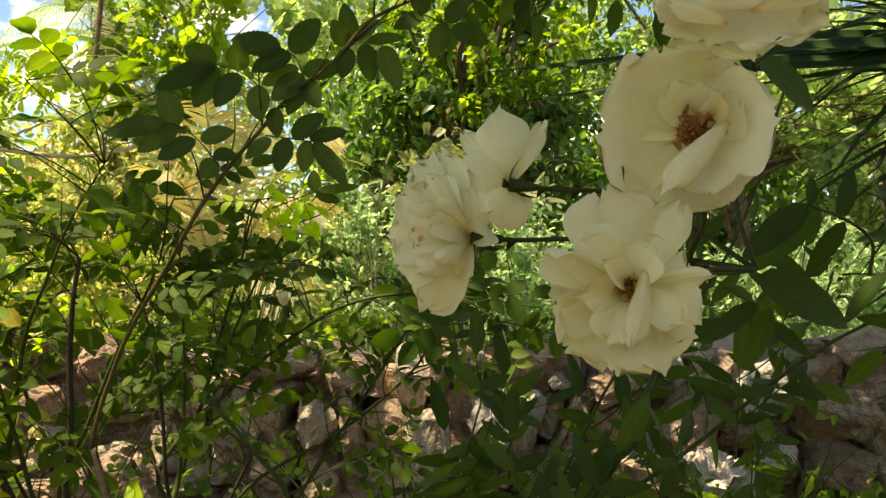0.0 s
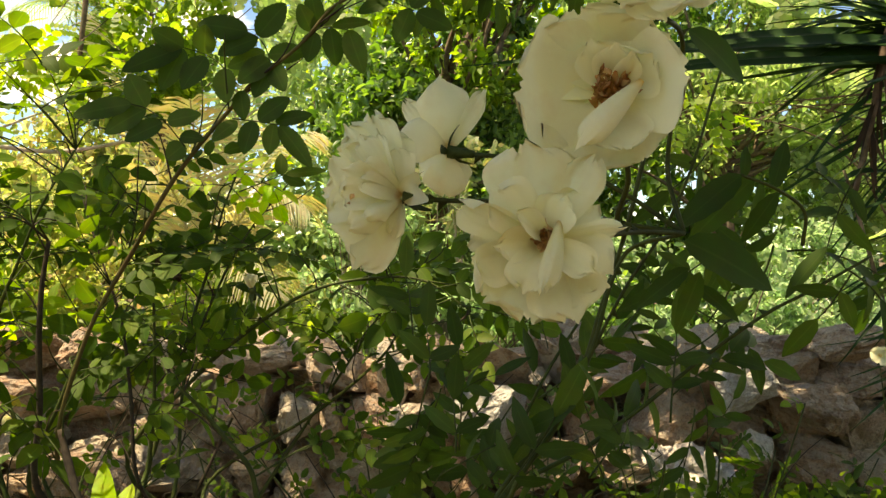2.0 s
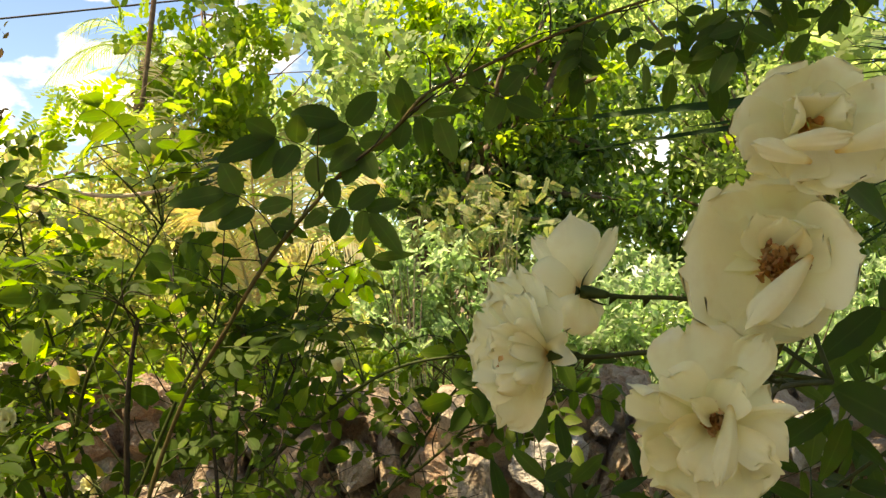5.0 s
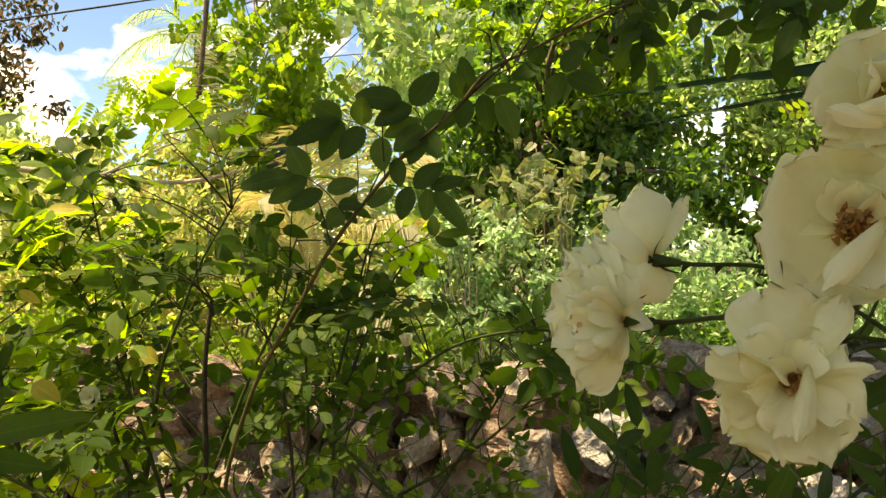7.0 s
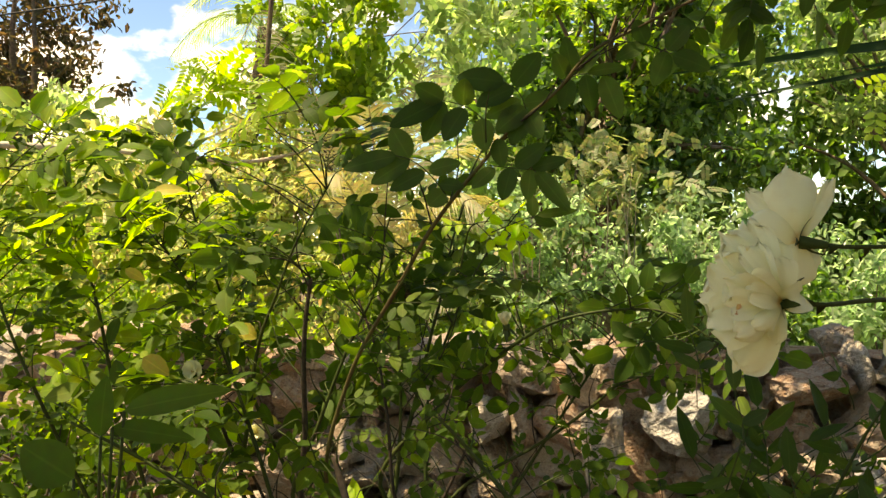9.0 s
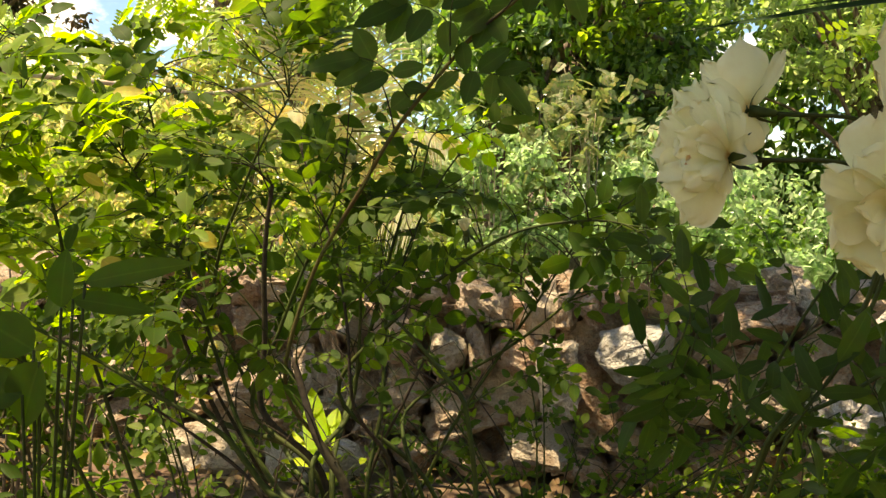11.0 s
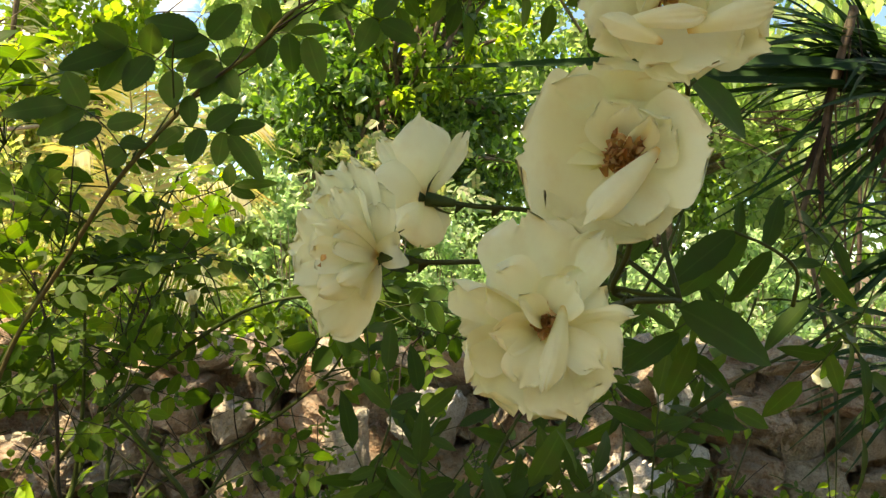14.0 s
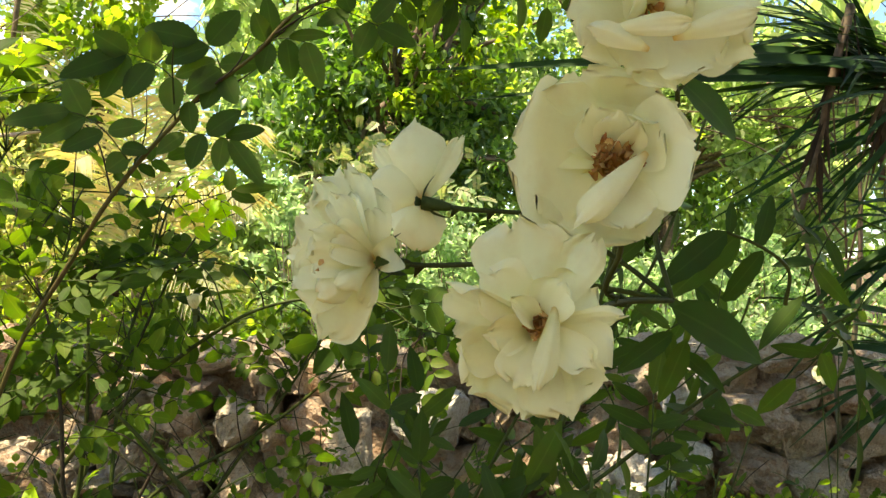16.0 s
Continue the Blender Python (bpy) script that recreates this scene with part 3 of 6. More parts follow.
        lay(x, wall_top(x) - 0.03, rnd.uniform(0.12, 0.3), rnd.uniform(0.1, 0.18), rnd.uniform(0.15, 0.3), rnd.uniform(0.0, 0.3), 15)
    return wall


build_wall()


# ---------------------------------------------------------------- trees and thicket beyond the wall
world_tree("broadleaf_tree", "dense dark green broad-leaved tree with glossy sunlit leaves beyond the wall", "tree",
    (0.2, 10.5, 0), (0.2, 10.6, 3.4), 0.16,
    [((0.1, 10.4, 3.15), (1.75, 1.1, 1.3), 6000, 44, 0.25, DARK_TREE, blades, 0.135, 0.5), ((0.2, 11.4, 3.1), (1.9, 0.5, 1.45), 3600, 60, 0.34, DARK_TREE, blades, 0.16, 0.55),
     # front crown: a brighter leaf colour stands in for sunlight on the clumps
     ((0.25, 9.4, 3.55), (1.2, 0.4, 0.75), 1300, 15, 0.17, BRIGHT_TREE, blades, 0.12, 0.5), ((1.0, 10.3, 4.5), (0.8, 0.6, 0.7), 1400, 16, 0.25, DARK_TREE, blades, 0.135, 0.5),
     ((0.9, 10.0, 2.2), (1.2, 0.8, 0.9), 2600, 50, 0.26, DARK_TREE, blades, 0.115, 0.5)], BARK, 21)
world_tree("feathery_tree", "light green feathery-leaved tree behind the darker one", "tree",
    (3.9, 11.5, 0), (3.9, 11.5, 3.2), 0.10,
    # second crown: dark leaf colour stands in for shade inside the tree
    [((3.8, 11.4, 4.4), (2.6, 1.4, 2.2), 7000, 70, 0.32, PALE_TREE, blades, 0.12, 0.5), ((4.4, 12.6, 3.9), (2.6, 0.8, 2.4), 5000, 70, 0.36, DARK_TREE, blades, 0.13, 0.5), ((5.8, 10.4, 3.2), (1.8, 1.2, 2.0), 1300, 40, 0.34, PALE_TREE, hanging, 0.26, 0.55)], BARK, 22)
world_tree("feathery_tree", "light green feathery-leaved tree half hidden by the dark tree", "tree",
    (-1.2, 14.5, 0), (-1.0, 14.5, 4.0), 0.16,
    [((-0.4, 14.5, 5.0), (3.6, 2.0, 2.6), 8000, 110, 0.45, PALE_TREE, blades, 0.18, 0.45),
     ((0.0, 12.9, 5.4), (2.4, 0.5, 1.2), 2600, 40, 0.3, LIME_LEAF, blades, 0.16, 0.5)], BARK, 23)
world_tree("pinnate_tree", "sunlit yellow-green tree with paired leaflets hanging in loose curtains", "tree",
    (-2.6, 8.6, 0), (-2.7, 8.0, 4.3), 0.024,
    [((-1.968, 6.343, 3.137), (0.62, 0.3, 0.75), 330, 44, 0.24, BRIGHT_TREE, hanging, 0.16, 0.62),
     ((-2.104, 6.622, 2.713), (0.4, 0.3, 0.4), 90, 16, 0.18, BRIGHT_TREE, hanging, 0.16, 0.62),
     ((-2.55, 5.40, 2.58), (0.46, 0.3, 0.24), 42, 12, 0.12, LIME_LEAF, sprays, 0.22, 0.40),
     ((-1.337, 7.054, 3.330), (0.9, 0.4, 0.45), 210, 30, 0.26, PALE_TREE, hanging, 0.17, 0.62)], BARK, 24)
sapling = world_tree("pinnate_sapling", "sunlit yellow-green sapling with paired leaflets behind the spiky palm", "tree",
    (3.1, 5.4, 0), (3.0, 5.2, 2.7), 0.022,
    [((1.61, 4.90, 2.07), (0.22, 0.2, 0.25), 22, 4, 0.11, BRIGHT_TREE, hanging, 0.17, 0.5), ((2.56, 4.70, 2.76), (0.42, 0.25, 0.3), 26, 4, 0.15, PALE_TREE, hanging, 0.2, 0.66), ((2.23, 4.90, 2.67), (0.4, 0.25, 0.3), 22, 4, 0.15, PALE_TREE, hanging, 0.2, 0.66)], BARK, 26)
world_tree("brown_leaved_tree", "tall tree with dull brownish-green leaves far against the sky", "tree",
    (-9.6, 13.0, 0), (-9.5, 13.0, 4.5), 0.2,
    [((-9.9, 13.0, 4.9), (2.4, 1.6, 1.9), 6500, 110, 0.32, BROWN_TREE, blades, 0.14, 0.45)], BARK, 25)


def thicket(name, label, centre, radii, n, clumps, size, mat, make, length, width, seed, twigs=25):
    """A shrub: many thin stems from the ground and a loose cloud of leaves."""
    rng, rnd = np.random.default_rng(seed), random.Random(seed)
    base = Vector((centre[0], centre[1], 0))
    bush = thing(name, label, "shrub", base)
    places, cs = clumped(rng, np.array(centre) - np.array(base), np.array(radii), n, clumps, size, 0.1)
    places[:, 2] = np.abs(places[:, 2]) + 0.02
    verts, faces = [], []
    for c in cs[:twigs]:
        foot = Vector((rnd.uniform(-0.4, 0.4) * radii[0], rnd.uniform(-0.4, 0.4) * radii[1], -0.03))
        end = Vector(c)
        v, f = tube(smooth_line([foot, foot.lerp(end, 0.5) + Vector((rnd.uniform(-0.1, 0.1), 0, 0.1)), end], 4), 0.007 + 0.004 * min(2.0, radii[2]), 0.003, 5, 0.05, seed)
        part("branch", to_mesh("branch", v, f, PALE_BARK if seed in (31, 32, 33, 44) else BARK), bush)
    places = opened(places, base)
    v, f = make(rng, places, length, width=width)
    part("foliage", big_mesh("foliage", v, f, mat), bush)
    return bush


thicket("dry_thicket", "sun-bleached yellowish thicket of dry shrubs and vines beyond the wall", (-3.9, 7.4, 1.0), (2.6, 1.0, 1.55), 13000, 150, 0.26, DRY_THICKET, blades, 0.08, 0.5, 31, 60)
thicket("dry_thicket", "sun-bleached yellowish thicket of dry shrubs and vines beyond the wall", (-7.0, 8.8, 1.3), (2.4, 1.0, 1.7), 6000, 110, 0.30, DRY_THICKET, blades, 0.12, 0.5, 32, 40)
thicket("green_thicket", "sunlit green shrubs and creepers tangled in the dry thicket", (-4.6, 6.2, 0.7), (2.6, 0.7, 0.95), 8000, 120, 0.22, BRIGHT_TREE, blades, 0.072, 0.5, 41, 30)
thicket("pinnate_shrub", "pale yellow-green shrub with paired leaflets before the dark tree", (0.066, 7.676, 1.92), (1.15, 0.5, 0.55), 190, 44, 0.15, DUSTY_LEAF, sprays, 0.15, 0.5, 33, 7)
thicket("sunlit_shrub", "bright pale green low shrub behind the stone wall", (0.5, 7.0, 0.75), (1.3, 0.7, 1.1), 4600, 60, 0.13, COOL_SHRUB, blades, 0.075, 0.5, 34)
thicket("sunlit_shrub", "bright pale green low shrub behind the stone wall", (2.5, 6.4, 0.6), (1.2, 0.7, 0.9), 4200, 42, 0.12, COOL_SHRUB, blades, 0.07, 0.5, 35)
# dark backing: shade between the pale shrubs put into the leaf colour
thicket("green_thicket", "deep green shrubs added as dark backing behind the pale ones", (2.3, 7.6, 0.6), (1.9, 0.4, 0.8), 2600, 50, 0.22, DARK_TREE, blades, 0.09, 0.5, 47)
thicket("sunlit_shrub", "yellow-green low shrub behind the stone wall", (-1.1, 5.6, 0.65), (1.0, 0.6, 1.0), 3600, 50, 0.13, BRIGHT_TREE, blades, 0.07, 0.55, 36)
thicket("sunlit_shrub", "tall light green shrub beside the feathery tree", (3.9, 8.6, 0.9), (1.5, 0.8, 1.05), 4400, 40, 0.17, COOL_SHRUB, blades, 0.085, 0.5, 37)
thicket("sunlit_shrub", "loose light green shrub under the dark tree", (1.4, 8.8, 0.9), (1.4, 0.6, 1.0), 3400, 70, 0.24, COOL_SHRUB, blades, 0.09, 0.5, 42)
thicket("sunlit_shrub", "pale green shrub at the foot of the dark tree", (-0.55, 8.7, 0.9), (1.15, 0.5, 1.3), 3200, 42, 0.16, COOL_SHRUB, blades, 0.085, 0.5, 49)
thicket("distant_thicket", "hazy green thicket closing the garden behind the trees", (-1.0, 19, 2.2), (7.0, 2.0, 4.6), 9000, 150, 0.8, PALE_TREE, blades, 0.30, 0.5, 38)
thicket("tall_thicket", "tall sun-bleached thicket of leafy vines behind the dry shrubs", (-5.2, 10.6, 1.75), (3.4, 0.8, 1.85), 7500, 110, 0.32, DRY_THICKET, blades, 0.12, 0.5, 44, 40)
thicket("tall_thicket", "tall sun-bleached thicket of leafy vines round the palm's trunk", (-3.75, 9.6, 1.95), (1.25, 0.5, 1.75), 4200, 60, 0.26, DRY_THICKET, blades, 0.11, 0.5, 48, 30)
thicket("tall_thicket", "tall pale green thicket behind the dry shrubs", (-8.3, 11.6, 2.0), (3.0, 0.8, 2.1), 8000, 110, 0.34, PALE_TREE, blades, 0.13, 0.5, 45, 40)
thicket("distant_thicket", "hazy green thicket closing the garden behind the trees", (-9.5, 17, 1.2), (5.0, 1.5, 2.6), 6000, 110, 0.7, PALE_TREE, blades, 0.26, 0.5, 43)
thicket("distant_thicket", "green wooded thicket behind the feathery tree", (4.6, 15.2, 2.6), (4.6, 1.0, 4.4), 6500, 70, 0.5, DARK_TREE, blades, 0.22, 0.55, 46)
thicket("distant_thicket", "hazy green thicket closing the garden behind the trees", (8.5, 19, 2.6), (7.0, 2.0, 5.4), 6500, 90, 0.75, DARK_TREE, blades, 0.30, 0.5, 39)

gp = np.stack([rng.uniform(-9, 9, 14000), rng.uniform(4.3, 16, 14000), rng.uniform(0.0, 0.3, 14000)], 1)
v, f = blades(rng, gp, 0.22, 0.16, 0.15)
tagged(new("grass", big_mesh("grass", v, f, GRASS)), "tall light green grass and weeds behind the wall", "grass", kind="stuff")


def palm_frond(name, base, tip, sag, leaf_len, mat, parent, seed, pairs=58):
    """A feather frond: a bowed rib with narrow leaflets on both sides."""
    rnd = random.Random(seed)
    b, t = Vector(base), Vector(tip)
    line = smooth_line([b, b.lerp(t, 0.4) + Vector((0, 0, sag)), b.lerp(t, 0.75) + Vector((0, 0, sag * 0.8)), t], 8)
    v, f = tube(line, 0.014, 0.004, 5)
    rib = part("frond", to_mesh("frond", v, f, mat), parent)
    verts, faces = [], []
    n = len(line)
    for k in range(pairs):
        s = 0.15 + 0.84 * k / pairs
        i = min(n - 2, int(s * (n - 1)))
        p = line[i].lerp(line[i + 1], s * (n - 1) - i)
        way = (line[i + 1] - line[i]).normalized()
        side = way.cross(Vector((0, 0, 1))).normalized()
        for sg in (-1, 1):
            L = leaf_len * math.sin(math.pi * (0.12 + 0.8 * s)) * rnd.uniform(0.85, 1.1)
            d = (way * 0.75 + side * sg * 0.8 + Vector((0, 0, rnd.uniform(-0.45, -0.05)))).normalized()
            w = way * 0.008
            a = len(verts)
            verts += [p - w * 0.6, p + w * 0.6, p + d * L * 0.5 + w, p + d * L * 0.5 - w, p + d * L + Vector((0, 0, -0.25 * L))]
            faces += [(a, a + 1, a + 2, a + 3), (a + 3, a + 2, a + 4)]
    part("feather", to_mesh("feather", verts, faces, mat), rib)


palm = thing("coconut_palm", "young coconut palm with drooping sun-yellowed fronds beyond the wall", "palm", (-1.55, 5.9, 0))
root = Vector((-1.55, 5.9, 0))
part("trunk", stem_mesh("trunk", [(0, 0, -0.05), (0.03, 0, 0.5), (0, 0, 1.0)], 0.07, 0.05, BARK, 6, 8), palm)
for k, (tip, sag) in enumerate([((-0.751, 5.517, 1.564), 0.35), ((-0.750, 5.925, 2.131), 0.3), ((-1.561, 5.593, 2.311), 0.2), ((-0.911, 5.285, 1.025), 0.25),
                                ((-2.527, 6.254, 3.276), 0.2), ((-1.809, 5.348, 1.802), 0.3), ((-1.288, 6.248, 2.737), 0.2)]):
    palm_frond("frond", (0, 0, 1.0), Vector(tip) - root, sag, 0.5, DRY_FROND, palm, 60 + k)
far_palm = thing("coconut_palm", "tall coconut palm with feathery fronds showing against the sky", "palm", (-5.2, 11.0, 0))
root2 = Vector((-5.2, 11.0, 0))
crown2 = Vector((-3.998, 9.972, 4.030)) - root2
part("trunk", stem_mesh("trunk", [(0, 0, -0.05), crown2 * 0.5 + Vector((0.1, 0, 0)), crown2], 0.10, 0.07, BARK, 8, 8), far_palm)
for k in range(9):
    a = k * 0.7
    palm_frond("frond", crown2, crown2 + Vector((1.15 * math.cos(a), 0.9 * math.sin(a), 0.25 * math.sin(2.3 * k) - 0.15)), 0.3, 0.5, PALE_TREE, far_palm, 80 + k, 26)

log = thing("dead_branch", "bleached bare branch lying across the dry thicket", "branch", (-3.418, 5.090, 2.029))
lo = Vector((-3.418, 5.090, 2.029))
part("bough", stem_mesh("bough", [Vector((-4.808, 4.866, 2.104)) - lo, Vector((-3.857, 5.019, 2.061)) - lo, Vector((-3.365, 5.200, 2.034)) - lo, Vector((-2.892, 5.377, 1.992)) - lo, Vector((-2.401, 5.557, 1.955)) - lo, Vector((-1.889, 5.742, 2.075)) - lo], 0.028, 0.012, PALE_BARK, 6, 6), log)
part("twig", stem_mesh("twig", [Vector((-2.892, 5.377, 1.992)) - lo, Vector((-2.552, 5.534, 2.184)) - lo, Vector((-2.396, 5.661, 2.265)) - lo], 0.012, 0.004, PALE_BARK), log)

vine = thing("hanging_vine", "brown woody vine hanging straight down from the tree", "vine", (-2.291, 5.894, 4.435))
vo = Vector((-2.291, 5.894, 4.435))
part("stem", stem_mesh("stem", [(0, 0, 0), Vector((-2.325, 5.884, 3.449)) - vo, Vector((-2.368, 5.88, 2.95)) - vo, Vector((-2.402, 5.88, 2.61)) - vo], 0.024, 0.016, BARK), vine)
tagged(new("overhead_cable", stem_mesh("overhead_cable", [(-8.906, 5.629, 2.829), (-4.781, 6.296, 3.303), (-3.864, 6.445, 3.424), (-0.653, 6.965, 3.916)], 0.008, 0.008, CABLE)), "thin dark overhead cable strung across the sky", "cable")

stump = thing("dry_root_bundle", "bundle of dry brown roots and dead stalks standing behind the wall", "dead plant", (-0.567, 7.163, 0))
rnd = random.Random(9)
for k in range(11):
    a, r = rnd.uniform(0, 6.28), rnd.uniform(0, 0.2)
    x, y = r * math.cos(a), r * math.sin(a)
    part("stalk", stem_mesh("stalk", [(x * 1.6, y * 1.6, -0.03), (x, y, 0.7), (x * 1.2 + rnd.uniform(-0.05, 0.05), y, rnd.uniform(0.9, 1.6))], 0.008, 0.004, PALE_BARK, 5, 5), stump)


# ---------------------------------------------------------------- spiky palm beside the wall
def blade_mesh(base, tip, sag, width, mat, seed, segs=10, fold=0.35, face=(0, 0, 1)):
    rnd = random.Random(seed)
    b, t = Vector(base), Vector(tip)
    mid = b.lerp(t, 0.5) + Vector((0, 0, sag))
    line = smooth_line([b, mid, t], segs // 2)
    verts, faces = [], []
    n = len(line)
    for i, p in enumerate(line):
        s = i / (n - 1)
        way = (line[min(i + 1, n - 1)] - line[max(i - 1, 0)]).normalized()
        side = way.cross(Vector(face))
        side = (side if side.length > 0.1 else Vector((1, 0, 0))).normalized()
        up = side.cross(way)
        w = width * 0.5 * min(1, 0.35 + 3 * s) * (1 - s**2.2) + 0.0008
        verts += [p - side * w + up * w * fold, p, p + side * w + up * w * fold]
    for i in range(n - 1):
        for k in range(2):
            a = 3 * i + k
            faces.append((a, a + 1, a + 4, a + 3))
    return to_mesh("blade", verts, faces, mat)


spiky = thing("spiky_palm", "dark green spiky-leaved palm with dead brown leaves hanging down its stems", "palm", (1.437, 2.465, 0))
so = Vector(spiky.location)
rnd = random.Random(17)
for top, count, spread, length in (((1.487, 2.450, 1.989), 46, (-0.35, 0.7), (0.3, 0.6)), ((1.717, 2.420, 1.880), 66, (-0.7, 0.45), (0.45, 0.8)), ((1.659, 2.350, 1.461), 34, (-0.7, 0.4), (0.35, 0.7)), ((1.632, 2.300, 1.077), 30, (-0.6, 0.5), (0.3, 0.6))):
    t = Vector(top) - so
    part("stem", stem_mesh("stem", [Vector((0.55, 0.1, -0.03)), Vector((0.5, 0.1, t.z * 0.6)), t + Vector((0.12, 0, 0.02)), t], 0.028, 0.014, BARK, 6, 7, 0.12, count), spiky)
    for k in range(count):
        a = rnd.uniform(math.pi - 1.0, math.pi + 1.0) if rnd.random() < 0.72 else rnd.uniform(0, math.tau)
        el = rnd.uniform(*spread)
        L = rnd.uniform(*length)
        d = Vector((math.cos(a) * math.cos(el), math.sin(a) * math.cos(el) * 0.7, math.sin(el)))
        part("blade", blade_mesh(t - Vector((0, 0, rnd.uniform(0, 0.12))), t + d * L - Vector((0, 0, 0.15 * L)), 0.06, rnd.uniform(0.012, 0.024), PALM_BLADE, k, face=(rnd.uniform(-0.5, 0.5), rnd.uniform(-1, 0.2), 0.6)), spiky)
# old stems clothed in dead leaves
for line in ([(1.369, 2.400, 2.096), (1.322, 2.400, 1.900), (1.287, 2.400, 1.704), (1.240, 2.400, 1.500)], [(1.525, 2.400, 2.019), (1.486, 2.400, 1.839), (1.478, 2.400, 1.593)]):
    pts = [Vector(q) - so for q in line]
    part("stem", stem_mesh("stem", pts, 0.017, 0.007, BARK, 6, 7, 0.2, len(pts)), spiky)
    along = smooth_line(pts, 8)
    for k in range(26):
        q = along[rnd.randrange(0, len(along) - 4)]
        e = q + Vector((rnd.uniform(-0.09, 0.04), rnd.uniform(-0.06, 0.04), -rnd.uniform(0.10, 0.26)))
        part("dead_blade", blade_mesh(q, e, rnd.uniform(-0.02, 0.02), rnd.uniform(0.006, 0.013), DEAD_BLADE, k, face=(rnd.uniform(-1, 1), -0.8, 0.2)), spiky, "dead brown hanging leaf")
for k, (b, t, w) in enumerate([((1.507, 2.423, 1.901), (0.104, 2.500, 1.866), 0.055), ((1.477, 2.375, 1.874), (0.206, 2.337, 1.753), 0.03), ((1.540, 2.420, 1.909), (0.403, 2.423, 1.874), 0.05), ((1.56, 2.44, 1.945), (0.62, 2.46, 1.915), 0.045), ((1.55, 2.40, 1.875), (0.55, 2.40, 1.835), 0.045), ((1.60, 2.38, 1.90), (0.70, 2.36, 1.878), 0.05), ((1.60, 2.42, 1.85), (0.80, 2.40, 1.80), 0.03),
                               ((1.474, 2.425, 1.859), (0.934, 2.271, 1.785), 0.018), ((1.441, 2.430, 1.942), (1.004, 2.372, 2.060), 0.02), ((1.473, 2.427, 1.958), (1.051, 2.368, 2.076), 0.03),
                               ((1.342, 2.436, 1.809), (1.011, 2.258, 1.514), 0.016), ((1.343, 2.429, 1.560), (1.094, 2.299, 1.471), 0.02), ((1.373, 2.117, 1.220), (1.100, 2.142, 1.200), 0.018), ((1.373, 2.115, 1.118), (1.130, 2.136, 1.094), 0.02)]):
    part("blade", blade_mesh(Vector(b) - so, Vector(t) - so, 0.03, w, PALM_BLADE, k, face=(0, -0.8, 0.6)), spiky)
tagged(new("dry_stick", stem_mesh("dry_stick", [(1.382, 2.408, 0.841), (1.332, 2.368, 1.070), (1.252, 2.331, 1.299), (1.204, 2.340, 1.473), (1.180, 2.344, 1.553)], 0.008, 0.004, BARK)), "thin dry brown stalk leaning against the wall", "stick")


# ---------------------------------------------------------------- roses
def petal_mesh(length, width, a0, a1, bend, cup, ruffle, seed, tipfold=0.0, rows=12, cols=16):
    """One petal from the flower's base, which opens along +x as it climbs +z. a0, a1: its lean from the axis at claw and rim, in degrees."""
    rnd = random.Random(seed)
    ph = [rnd.uniform(0, 6.28) for _ in range(4)]
    verts, faces, along = [], [], []
    x = z = 0.0
    prev = 0.0
    for i in range(rows + 1):
        s = i / rows
        a = radians(a0 + (a1 - a0) * s**bend + tipfold * max(0, s - 0.72) * 3.5)
        ds = length * (s - prev)
        prev = s
        x, z = x + math.sin(a) * ds, z + math.cos(a) * ds
        w = width * 0.5 * (0.16 + 0.84 * math.sin(min(1.0, s * 1.06) * 1.75) ** 0.9)
        if s > 0.75:
            w *= math.sqrt(max(0.02, 1 - ((s - 0.75) / 0.262) ** 2.6))
        nx, nz = -math.cos(a), math.sin(a)
        for j in range(cols + 1):
            u = 2 * j / cols - 1
            lift = cup * w * u * u + ruffle * length * s * s * (math.sin(3.4 * u + ph[0]) * 0.6 + math.sin(6.5 * u + ph[1] + 2 * s) * 0.35 * abs(u) + 0.4 * math.sin(4 * s + ph[2]))
            edge = 1 - (0.04 * math.sin(5 * u + ph[3]) + 0.022 * math.sin(13 * u + ph[1]) + 0.012 * math.sin(29 * u + ph[0])) * s**3 - 0.10 * u * u * s
            verts.append((x * edge + nx * lift, w * u * (1 - 0.12 * cup * u * u), z * edge + nz * lift))
            along.append(s)
    for i in range(rows):
        for j in range(cols):
            a = i * (cols + 1) + j
            faces.append((a, a + 1, a + cols + 2, a + cols + 1))
    me = to_mesh("petal", verts, faces, PETAL)
    att = me.attributes.new("along", "FLOAT", "POINT")
    att.data.foreach_set("value", along)
    return me


def sepal_mesh(length, seed):
    v, f = leaflet(length, length * 0.3, 0.2, 0.35, 6, 0.1, 1, seed)
    return to_mesh("sepal", v, f, CANE)


